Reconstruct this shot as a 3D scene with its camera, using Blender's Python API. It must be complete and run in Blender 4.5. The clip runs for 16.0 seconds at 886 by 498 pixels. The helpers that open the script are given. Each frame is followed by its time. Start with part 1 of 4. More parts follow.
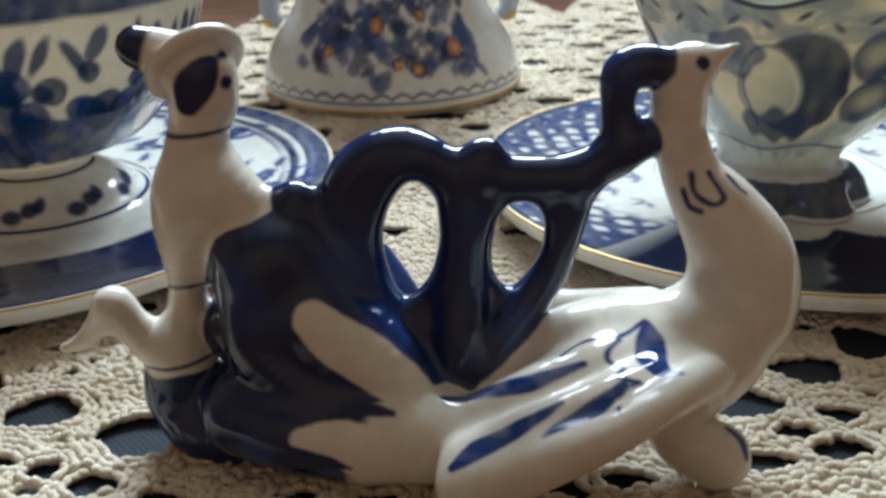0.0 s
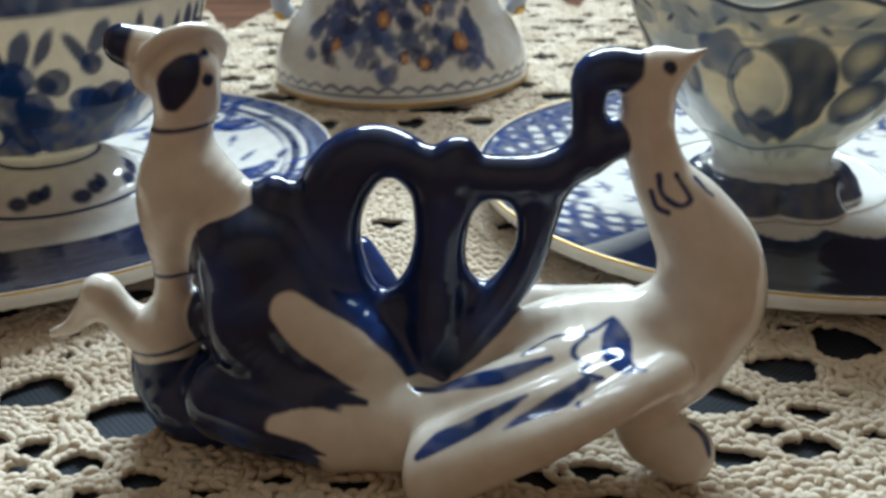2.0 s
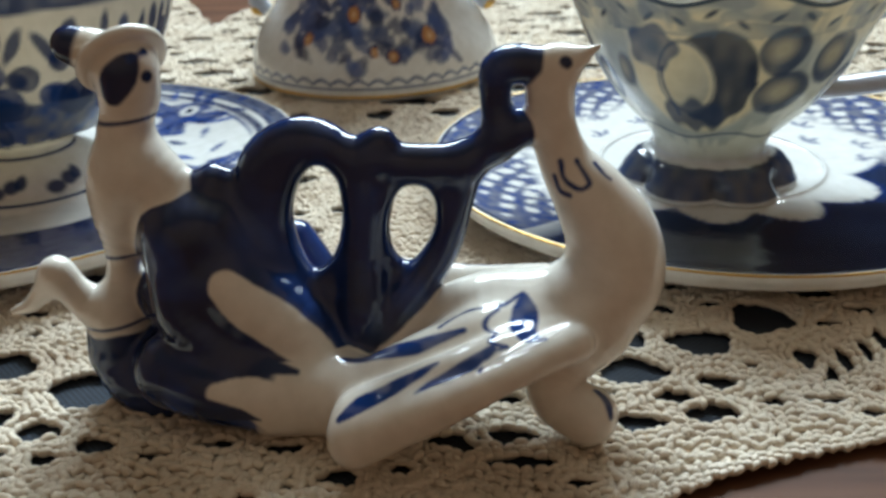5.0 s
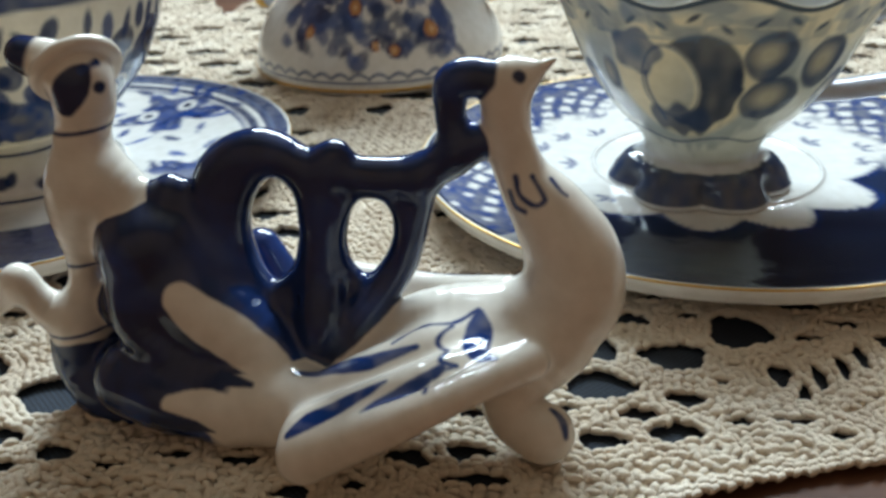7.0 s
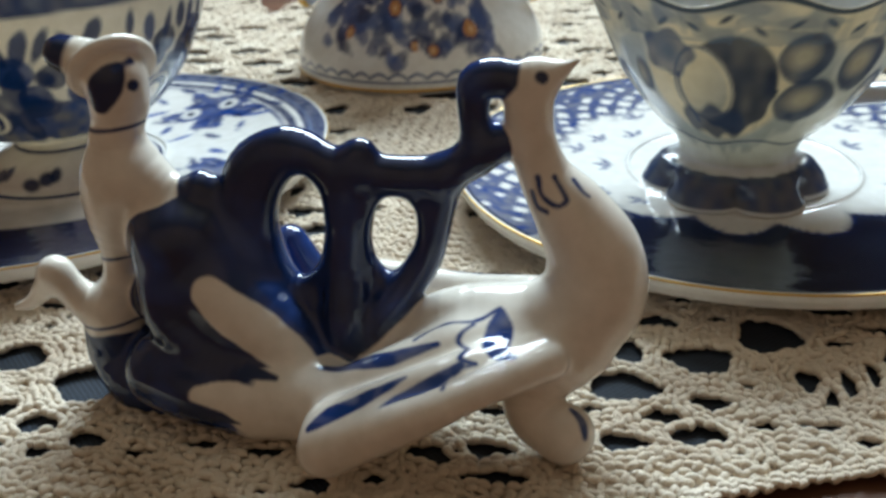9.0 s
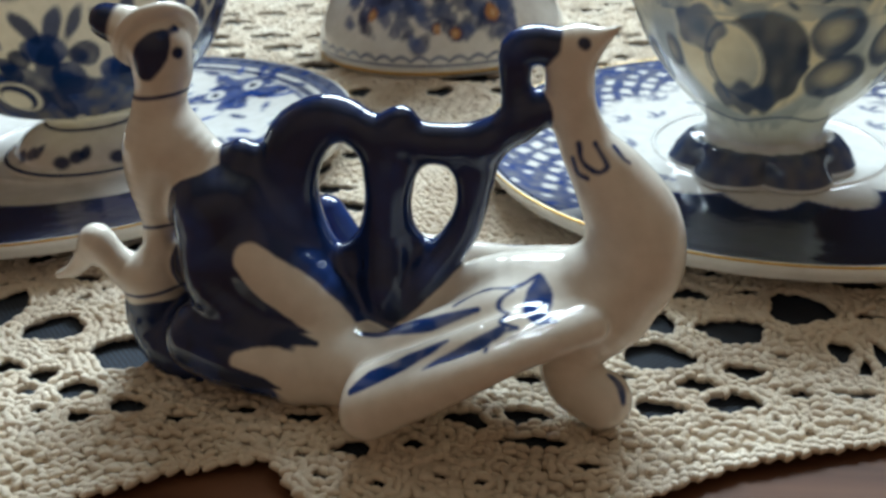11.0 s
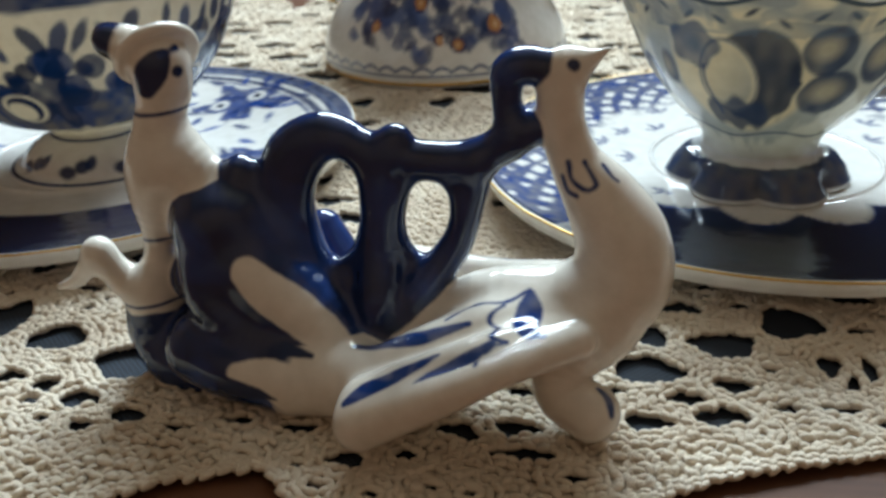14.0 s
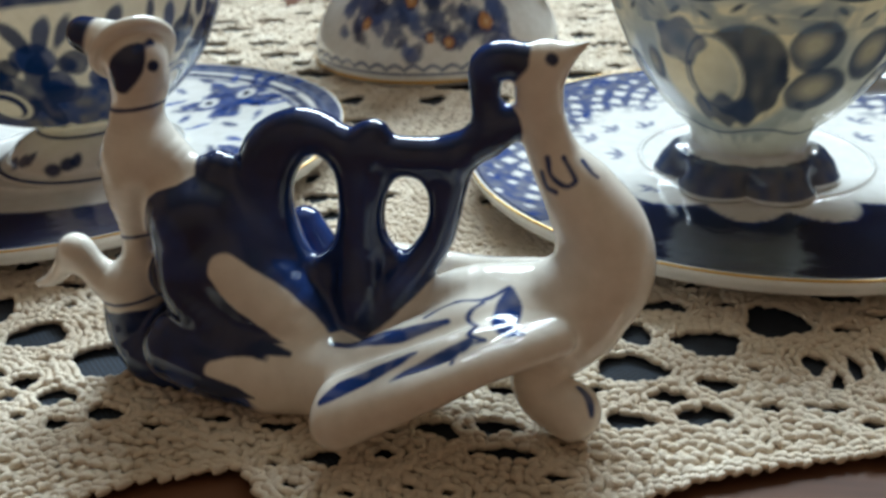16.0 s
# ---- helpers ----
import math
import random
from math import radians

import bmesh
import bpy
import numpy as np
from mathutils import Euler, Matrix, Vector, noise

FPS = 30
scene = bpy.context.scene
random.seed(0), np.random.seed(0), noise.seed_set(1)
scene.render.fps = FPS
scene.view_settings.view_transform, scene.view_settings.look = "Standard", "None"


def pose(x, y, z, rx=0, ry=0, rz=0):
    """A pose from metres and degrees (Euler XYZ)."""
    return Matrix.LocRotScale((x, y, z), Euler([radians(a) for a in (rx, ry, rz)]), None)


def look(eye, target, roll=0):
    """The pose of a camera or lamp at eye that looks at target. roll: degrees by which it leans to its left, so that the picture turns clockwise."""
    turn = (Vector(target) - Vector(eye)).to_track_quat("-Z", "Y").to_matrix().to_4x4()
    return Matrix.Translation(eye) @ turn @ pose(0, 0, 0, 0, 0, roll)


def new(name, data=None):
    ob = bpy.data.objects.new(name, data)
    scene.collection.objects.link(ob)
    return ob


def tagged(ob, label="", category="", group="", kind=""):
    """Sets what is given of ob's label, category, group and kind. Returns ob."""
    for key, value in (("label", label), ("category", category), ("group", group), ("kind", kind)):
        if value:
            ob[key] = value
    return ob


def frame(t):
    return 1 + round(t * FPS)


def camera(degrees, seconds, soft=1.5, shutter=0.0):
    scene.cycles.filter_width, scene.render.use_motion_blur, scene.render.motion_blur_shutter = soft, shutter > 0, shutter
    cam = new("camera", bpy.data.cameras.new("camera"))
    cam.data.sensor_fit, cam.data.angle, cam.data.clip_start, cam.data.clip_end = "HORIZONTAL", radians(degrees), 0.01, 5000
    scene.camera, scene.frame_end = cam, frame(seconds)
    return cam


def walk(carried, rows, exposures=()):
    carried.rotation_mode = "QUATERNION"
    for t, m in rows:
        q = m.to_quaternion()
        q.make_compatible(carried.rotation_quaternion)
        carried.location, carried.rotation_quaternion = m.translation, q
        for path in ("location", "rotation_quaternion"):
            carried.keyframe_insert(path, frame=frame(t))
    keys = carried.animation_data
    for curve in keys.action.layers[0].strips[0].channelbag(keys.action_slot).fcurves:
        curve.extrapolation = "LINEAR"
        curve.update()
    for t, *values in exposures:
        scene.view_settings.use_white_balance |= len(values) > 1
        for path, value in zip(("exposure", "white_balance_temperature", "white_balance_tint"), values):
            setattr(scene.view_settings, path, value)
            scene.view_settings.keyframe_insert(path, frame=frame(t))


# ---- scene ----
cam = camera(52.09, 16.0, soft=3.0)
PATH = [
    (0, (0.04011, 0.01515, 0.09816), (0.03413, 0.19724, 0.01566), -1.64),
    (0.5, (0.04650, 0.01740, 0.09395), (0.03277, 0.19873, 0.01069), -1.97),
    (1, (0.04922, 0.01708, 0.09467), (0.03527, 0.19812, 0.01082), -2.13),
    (1.5, (0.04699, 0.01661, 0.09540), (0.03292, 0.19764, 0.01156), -2.15),
    (2, (0.04823, 0.01211, 0.10048), (0.03704, 0.19308, 0.01608), -1.27),
    (2.5, (0.05603, -0.00068, 0.11166), (0.04579, 0.17923, 0.02489), -1.20),
    (3, (0.05914, -0.00496, 0.11482), (0.04852, 0.17517, 0.02855), -1.31),
    (3.2, (0.05919, -0.00407, 0.11056), (0.04864, 0.17577, 0.02368), -1.59),
    (5.3, (0.06584, 0.00296, 0.10399), (0.05252, 0.18297, 0.01786), -1.83),
    (5.5, (0.06815, 0.00658, 0.10441), (0.05426, 0.18605, 0.01724), -1.82),
    (6, (0.07284, 0.01043, 0.10303), (0.05808, 0.18885, 0.01387), -1.57),
    (6.5, (0.07987, 0.01117, 0.10883), (0.06387, 0.18952, 0.01975), -1.85),
    (7, (0.07663, 0.00628, 0.10770), (0.05670, 0.18396, 0.01807), -2.17),
    (7.5, (0.07660, 0.00152, 0.10981), (0.05244, 0.17886, 0.02056), -2.47),
    (8, (0.07717, 0.00217, 0.10779), (0.04972, 0.17916, 0.01877), -2.54),
    (8.5, (0.08061, 0.00559, 0.10924), (0.05167, 0.18242, 0.02039), -2.68),
    (9, (0.08080, 0.00540, 0.10798), (0.05082, 0.18186, 0.01874), -2.74),
    (9.5, (0.07962, 0.00375, 0.10748), (0.04859, 0.18010, 0.01839), -2.79),
    (10, (0.07895, 0.00412, 0.10580), (0.04768, 0.18029, 0.01642), -2.85),
    (10.2, (0.07552, 0.00291, 0.10425), (0.04437, 0.17905, 0.01478), -2.83),
    (12.3, (0.07545, -0.00135, 0.10547), (0.04325, 0.17361, 0.01409), -2.50),
    (12.5, (0.07695, -0.00230, 0.10539), (0.04374, 0.17318, 0.01538), -2.74),
    (13, (0.07731, -0.00080, 0.10705), (0.04390, 0.17484, 0.01743), -2.80),
    (13.5, (0.07801, -0.00107, 0.10732), (0.04453, 0.17465, 0.01786), -2.75),
    (14, (0.07872, -0.00070, 0.10771), (0.04541, 0.17512, 0.01841), -2.71),
    (14.5, (0.07824, -0.00276, 0.10831), (0.04472, 0.17300, 0.01895), -2.73),
    (15, (0.07903, -0.00131, 0.10715), (0.04549, 0.17443, 0.01776), -2.72),
    (15.5, (0.07957, -0.00184, 0.10728), (0.04621, 0.17398, 0.01796), -2.70),
    (16, (0.08220, 0.00127, 0.10627), (0.04884, 0.17708, 0.01695), -2.67),
]
walk(cam, [(t, look(eye, target, roll)) for t, eye, target, roll in PATH])
cam.data.dof.use_dof, cam.data.dof.focus_distance, cam.data.dof.aperture_fstop = True, 0.165, 34.0
scene.view_settings.exposure = 0.0

# ---- world and light: a room with one large window behind the table ----
world = bpy.data.worlds.new("world")
scene.world = world
world.use_nodes = True
sky = world.node_tree.nodes.new("ShaderNodeTexSky")
sky.sky_type, sky.sun_disc = "NISHITA", False
sky.sun_elevation, sky.sun_rotation = radians(40), radians(20)
world.node_tree.links.new(sky.outputs[0], world.node_tree.nodes["Background"].inputs[0])
world.node_tree.nodes["Background"].inputs[1].default_value = 0.12

WIN_X, WIN_Z, WIN_W, WIN_H, WIN_Y = 0.10, 1.10, 1.25, 0.84, 1.20
lamp = bpy.data.lights.new("window_light", "AREA")
lamp.shape, lamp.size, lamp.size_y, lamp.energy = "RECTANGLE", WIN_W - 0.1, WIN_H - 0.1, 84.0
lamp.color = (0.71, 0.89, 1.0)
new("window_light", lamp).matrix_world = pose(WIN_X, WIN_Y + 0.06, WIN_Z, -90, 0, 0)


# ---- materials ----
def material(name):
    m = bpy.data.materials.new(name)
    m.use_nodes = True
    return m, m.node_tree.nodes, m.node_tree.links, m.node_tree.nodes["Principled BSDF"]


def noise_node(nodes, links, scale, detail=4.0, vector=None):
    n = nodes.new("ShaderNodeTexNoise")
    n.inputs["Scale"].default_value, n.inputs["Detail"].default_value = scale, detail
    if vector:
        links.new(vector, n.inputs["Vector"])
    return n


def ramp_node(nodes, links, source, stops):
    r = nodes.new("ShaderNodeValToRGB")
    r.color_ramp.elements[0].position, r.color_ramp.elements[0].color = stops[0][0], (*stops[0][1], 1)
    r.color_ramp.elements[1].position, r.color_ramp.elements[1].color = stops[1][0], (*stops[1][1], 1)
    for at, colour in stops[2:]:
        r.color_ramp.elements.new(at).color = (*colour, 1)
    links.new(source, r.inputs[0])
    return r


def bump_node(nodes, links, source, strength, distance, shader):
    b = nodes.new("ShaderNodeBump")
    b.inputs["Strength"].default_value, b.inputs["Distance"].default_value = strength, distance
    links.new(source, b.inputs["Height"])
    links.new(b.outputs[0], shader.inputs["Normal"])
    return b


def glazed(name, rough=0.045):
    """Glazed porcelain whose brushwork is carried by the colour attribute 'paint'."""
    m, nodes, links, shader = material(name)
    at = nodes.new("ShaderNodeAttribute")
    at.attribute_name = "paint"
    geo = nodes.new("ShaderNodeTexCoord")
    speck = noise_node(nodes, links, 260, 5, geo.outputs["Object"])
    tone = ramp_node(nodes, links, speck.outputs[0], [(0.3, (0.9, 0.89, 0.87)), (0.65, (1, 1, 1))])
    mul = nodes.new("ShaderNodeMixRGB")
    mul.blend_type, mul.inputs[0].default_value = "MULTIPLY", 1.0
    links.new(at.outputs["Color"], mul.inputs[1])
    links.new(tone.outputs[0], mul.inputs[2])
    links.new(mul.outputs[0], shader.inputs["Base Color"])
    wear = noise_node(nodes, links, 90, 4, geo.outputs["Object"])
    rr = nodes.new("ShaderNodeMapRange")
    rr.inputs["To Min"].default_value, rr.inputs["To Max"].default_value = rough * 0.6, rough * 2.0
    links.new(wear.outputs[0], rr.inputs[0])
    dark = nodes.new("ShaderNodeRGBToBW")
    links.new(at.outputs["Color"], dark.inputs[0])
    thick = nodes.new("ShaderNodeMapRange")
    thick.inputs["From Max"].default_value = 0.3
    thick.inputs["To Min"].default_value, thick.inputs["To Max"].default_value = 0.05, 0.0
    links.new(dark.outputs[0], thick.inputs[0])
    both = nodes.new("ShaderNodeMath")
    links.new(rr.outputs[0], both.inputs[0])
    links.new(thick.outputs[0], both.inputs[1])
    links.new(both.outputs[0], shader.inputs["Roughness"])
    shader.inputs["IOR"].default_value = 1.52
    soft = noise_node(nodes, links, 140, 2, geo.outputs["Object"])
    bump_node(nodes, links, soft.outputs[0], 0.12, 0.0012, shader)
    return m


PORCELAIN = glazed("glazed_porcelain")


def thin_glazed():
    """The same glaze on a thin wall, which lets some light through."""
    m = glazed("thin_glazed_porcelain")
    nodes, links = m.node_tree.nodes, m.node_tree.links
    shader, out = nodes["Principled BSDF"], nodes["Material Output"]
    glow = nodes.new("ShaderNodeBsdfTranslucent")
    tint = nodes.new("ShaderNodeMixRGB")
    tint.blend_type, tint.inputs[0].default_value, tint.inputs[2].default_value = "MULTIPLY", 1.0, (1.0, 0.90, 0.72, 1)
    links.new(shader.inputs["Base Color"].links[0].from_socket, tint.inputs[1])
    links.new(tint.outputs[0], glow.inputs["Color"])
    mix = nodes.new("ShaderNodeMixShader")
    mix.inputs[0].default_value = 0.38
    links.new(shader.outputs[0], mix.inputs[1])
    links.new(glow.outputs[0], mix.inputs[2])
    links.new(mix.outputs[0], out.inputs["Surface"])
    return m


THIN_PORCELAIN = thin_glazed()


def gold_leaf():
    m, nodes, links, shader = material("gold_line")
    n = noise_node(nodes, links, 400, 3)
    c = ramp_node(nodes, links, n.outputs[0], [(0.3, (0.45, 0.24, 0.05)), (0.7, (0.8, 0.52, 0.16))])
    links.new(c.outputs[0], shader.inputs["Base Color"])
    shader.inputs["Metallic"].default_value, shader.inputs["Roughness"].default_value = 0.9, 0.28
    return m


GOLD = gold_leaf()


def cotton():
    m, nodes, links, shader = material("crochet_cotton")
    geo = nodes.new("ShaderNodeTexCoord")
    n = noise_node(nodes, links, 45, 6, geo.outputs["Object"])
    c = ramp_node(nodes, links, n.outputs[0], [(0.25, (0.575, 0.465, 0.355)), (0.5, (0.725, 0.622, 0.495)), (0.8, (0.845, 0.76, 0.645))])
    links.new(c.outputs[0], shader.inputs["Base Color"])
    shader.inputs["Roughness"].default_value = 0.9
    shader.inputs["Specular IOR Level"].default_value = 0.15
    fine = noise_node(nodes, links, 2600, 4, geo.outputs["Object"])
    bump_node(nodes, links, fine.outputs[0], 0.7, 0.0004, shader)
    return m


COTTON = cotton()


def navy_cloth():
    m, nodes, links, shader = material("navy_woven_cloth")
    geo = nodes.new("ShaderNodeTexCoord")
    w = nodes.new("ShaderNodeTexChecker")
    w.inputs["Scale"].default_value = 1400
    links.new(geo.outputs["Object"], w.inputs["Vector"])
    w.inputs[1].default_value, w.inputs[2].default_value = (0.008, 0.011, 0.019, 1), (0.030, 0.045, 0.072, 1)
    n = noise_node(nodes, links, 120, 4, geo.outputs["Object"])
    mix = nodes.new("ShaderNodeMixRGB")
    mix.blend_type, mix.inputs[0].default_value = "MULTIPLY", 0.7
    links.new(w.outputs[0], mix.inputs[1])
    links.new(n.outputs[0], mix.inputs[2])
    links.new(mix.outputs[0], shader.inputs["Base Color"])
    shader.inputs["Roughness"].default_value = 0.85
    bump_node(nodes, links, w.outputs[1], 0.5, 0.0003, shader)
    return m


NAVY = navy_cloth()


def wood(name, dark, light, rough, scale):
    m, nodes, links, shader = material(name)
    geo = nodes.new("ShaderNodeTexCoord")
    mp = nodes.new("ShaderNodeMapping")
    mp.inputs["Scale"].default_value = (scale * 0.08, scale, scale)
    links.new(geo.outputs["Object"], mp.inputs[0])
    n = noise_node(nodes, links, 1.0, 8, mp.outputs[0])
    n.inputs["Distortion"].default_value = 0.6
    c = ramp_node(nodes, links, n.outputs[0], [(0.3, dark), (0.7, light)])
    links.new(c.outputs[0], shader.inputs["Base Color"])
    shader.inputs["Roughness"].default_value = rough
    bump_node(nodes, links, n.outputs[0], 0.15, 0.0006, shader)
    return m


TABLE_WOOD = wood("varnished_table_wood", (0.055, 0.022, 0.012), (0.17, 0.075, 0.04), 0.45, 60)
TABLE_WOOD.node_tree.nodes["Principled BSDF"].inputs["Specular IOR Level"].default_value = 0.08
FLOOR_WOOD = wood("floor_wood", (0.12, 0.065, 0.035), (0.26, 0.145, 0.075), 0.45, 9)


def plaster(name, colour):
    m, nodes, links, shader = material(name)
    n = noise_node(nodes, links, 6, 6)
    c = ramp_node(nodes, links, n.outputs[0], [(0.3, tuple(0.9 * v for v in colour)), (0.7, colour)])
    links.new(c.outputs[0], shader.inputs["Base Color"])
    shader.inputs["Roughness"].default_value = 0.9
    bump_node(nodes, links, n.outputs[0], 0.1, 0.004, shader)
    return m


# Colour of the unseen walls, chosen for the warm bounce they give.
WALL = plaster("warm_bounce_wall", (0.29, 0.168, 0.10))
# Darker copy for the window wall: its backlit shade, put into the colour.
DARK_WALL = plaster("backlit_wall_darkened", (0.11, 0.07, 0.045))
# The unseen ceiling is kept dull tan so that it returns little fill.
CEILING = plaster("ceiling_low_fill", (0.32, 0.265, 0.20))
FRAME = plaster("window_white_paint", (0.8, 0.8, 0.78))


# ---- building helpers ----
def mesh_object(name, verts, faces, mat, parent=None, label="", smooth=True):
    me = bpy.data.meshes.new(name)
    verts = np.asarray(verts, np.float32)
    if isinstance(faces, np.ndarray):
        n, k = faces.shape
        me.vertices.add(len(verts))
        me.vertices.foreach_set("co", verts.ravel())
        me.loops.add(n * k)
        me.loops.foreach_set("vertex_index", faces.ravel().astype(np.int32))
        me.polygons.add(n)
        me.polygons.foreach_set("loop_start", np.arange(0, n * k, k, dtype=np.int32))
        me.update(calc_edges=True)
        me.validate()
    else:
        me.from_pydata(verts.tolist(), [], faces)
        me.update()
    if smooth:
        me.polygons.foreach_set("use_smooth", np.ones(len(me.polygons), bool))
    me.materials.append(mat)
    ob = new(name, me)
    if parent is not None:
        ob.parent = parent
    if label:
        tagged(ob, label)
    return ob


def set_paint(ob, colours):
    at = ob.data.color_attributes.new("paint", "FLOAT_COLOR", "POINT")
    rgba = np.ones((len(ob.data.vertices), 4), np.float32)
    rgba[:, :3] = colours
    at.data.foreach_set("color", rgba.ravel())


def block(name, lo, hi, mat, parent=None, label="", bevel=0.0):
    bm = bmesh.new()
    bmesh.ops.create_cube(bm, size=1)
    for v in bm.verts:
        v.co = Vector([lo[i] + (v.co[i] + 0.5) * (hi[i] - lo[i]) for i in range(3)])
    if bevel:
        bmesh.ops.bevel(bm, geom=bm.edges[:], offset=bevel, segments=3, affect="EDGES", profile=0.5)
    me = bpy.data.meshes.new(name)
    bm.to_mesh(me)
    bm.free()
    me.materials.append(mat)
    ob = new(name, me)
    if parent is not None:
        ob.parent = parent
    if label:
        tagged(ob, label)
    return ob


def anchor(name, at, label, category, group=""):
    ob = new(name)
    ob.location = at
    ob.empty_display_size = 0.01
    return tagged(ob, label, category, group)


def value_noise(u, v, seed=0):
    """Smooth noise from 0 to 1 on arrays."""
    rng = np.random.RandomState(seed)
    grid = rng.rand(64, 64)
    iu, iv = np.floor(u).astype(int), np.floor(v).astype(int)
    fu, fv = u - iu, v - iv
    fu, fv = fu * fu * (3 - 2 * fu), fv * fv * (3 - 2 * fv)
    g = lambda a, b: grid[a % 64, b % 64]
    return (g(iu, iv) * (1 - fu) + g(iu + 1, iv) * fu) * (1 - fv) + (g(iu, iv + 1) * (1 - fu) + g(iu + 1, iv + 1) * fu) * fv


GLAZE_WHITE = np.array([0.80, 0.78, 0.74])
INK = np.array([0.012, 0.024, 0.080])
COBALT = np.array([0.010, 0.050, 0.23])
WASH = np.array([0.16, 0.21, 0.34])


def ink_on(colours, amount, ink):
    a = np.clip(amount, 0, 1)[:, None]
    return colours * (1 - a) + np.asarray(ink) * a


def edge_of(d, soft):
    """1 inside a shape (d < 0), 0 outside, over a soft edge."""
    return np.clip(0.5 - d / soft, 0, 1)


# ---- the room, unseen: its size and colours set the bounced light ----
X0, X1, Y0, Y1, Z0, Z1 = -1.5, 1.7, -1.35, WIN_Y, -0.75, 1.85
tagged(block("floor", (X0, Y0, Z0 - 0.1), (X1, Y1, Z0), FLOOR_WOOD), "brown wooden floor of the room", "floor", kind="structure")
tagged(block("ceiling", (X0, Y0, Z1), (X1, Y1, Z1 + 0.1), CEILING), "unseen tan ceiling of the room, darkened to cut fill", "ceiling", kind="structure")
tagged(block("wall_west", (X0 - 0.1, Y0, Z0), (X0, Y1, Z1), WALL), "unseen warm-coloured room wall that bounces light", "wall", kind="structure")
tagged(block("wall_east", (X1, Y0, Z0), (X1 + 0.1, Y1, Z1), WALL), "unseen warm-coloured room wall that bounces light", "wall", kind="structure")
tagged(block("wall_south", (X0 - 0.1, Y0 - 0.1, Z0), (X1 + 0.1, Y0, Z1), WALL), "unseen warm-coloured room wall that bounces light", "wall", kind="structure")


def window_wall():
    a, b = WIN_X - WIN_W / 2, WIN_X + WIN_W / 2
    c, d = WIN_Z - WIN_H / 2, WIN_Z + WIN_H / 2
    verts, faces = [], []
    for lo, hi in (((X0 - 0.1, c), (a, d)), ((b, c), (X1 + 0.1, d)), ((X0 - 0.1, Z0), (X1 + 0.1, c)), ((X0 - 0.1, d), (X1 + 0.1, Z1))):
        n = len(verts)
        for y in (WIN_Y, WIN_Y + 0.12):
            verts += [(lo[0], y, lo[1]), (hi[0], y, lo[1]), (hi[0], y, hi[1]), (lo[0], y, hi[1])]
        faces += [tuple(n + i for i in f) for f in ((0, 1, 2, 3), (7, 6, 5, 4), (0, 4, 5, 1), (1, 5, 6, 2), (2, 6, 7, 3), (3, 7, 4, 0))]
    tagged(mesh_object("wall_north", verts, faces, DARK_WALL, smooth=False), "unseen dark brown wall with window opening, coloured as if backlit", "wall", kind="structure")
    win = anchor("window_1", (0, 0, 0), "white painted wooden window with two lights", "window")
    tagged(win, kind="structure")
    t = 0.05
    for lo, hi in (((a, c), (b, c + t)), ((a, d - t), (b, d)), ((a, c + t), (a + t, d - t)), ((b - t, c + t), (b, d - t)), ((WIN_X - t / 2, c + t), (WIN_X + t / 2, d - t))):
        block("window_frame", (lo[0], WIN_Y + 0.004, lo[1]), (hi[0], WIN_Y + 0.05, hi[1]), FRAME, win, bevel=0.004)


window_wall()


# ---- the table, the cloth and the crocheted lace ----
def table():
    t = anchor("table", (0.05, 0.35, Z0), "dark varnished wooden table under a lace cover", "table")
    block("tabletop", (-1.0, -0.52, 0.7188), (1.0, 0.52, 0.7488), TABLE_WOOD, t, bevel=0.004)
    for x in (-0.92, 0.92):
        for y in (-0.45, 0.45):
            block("leg", (x - 0.035, y - 0.035, 0), (x + 0.035, y + 0.035, 0.7188), TABLE_WOOD, t, bevel=0.004)


table()

EDGE_X = (-320, -180, -120, -75, -45, -23, -13, -3, 6, 14, 20.4, 23, 28, 33, 42, 55, 68, 76, 82, 90, 102, 117, 128, 150, 175, 178, 190, 215, 260, 330)
EDGE_Y = (150, 120, 116, 118, 106, 102.5, 104.5, 109.5, 115, 118, 120.3, 118, 112.5, 108.5, 103, 99, 101, 108, 114.5, 119.5, 126.5, 132, 135.5, 140, 145, 140, 133, 131, 138, 160)


def lace_edge(x):
    """The scalloped near edge of the lace."""
    return np.interp(x, EDGE_X, EDGE_Y) + 0.5 * np.sin(x * 2.1)


def lace_far(x):
    """The far edge, with two notches between its scallops."""
    far = 640 + 14 * np.sin(x / 21.0)
    far = np.minimum(far, np.interp(x, (-170, -145, -97, -88, -76), (660, 600, 503, 560, 660)))
    return np.minimum(far, np.interp(x, (66, 97, 128), (660, 560, 660)))


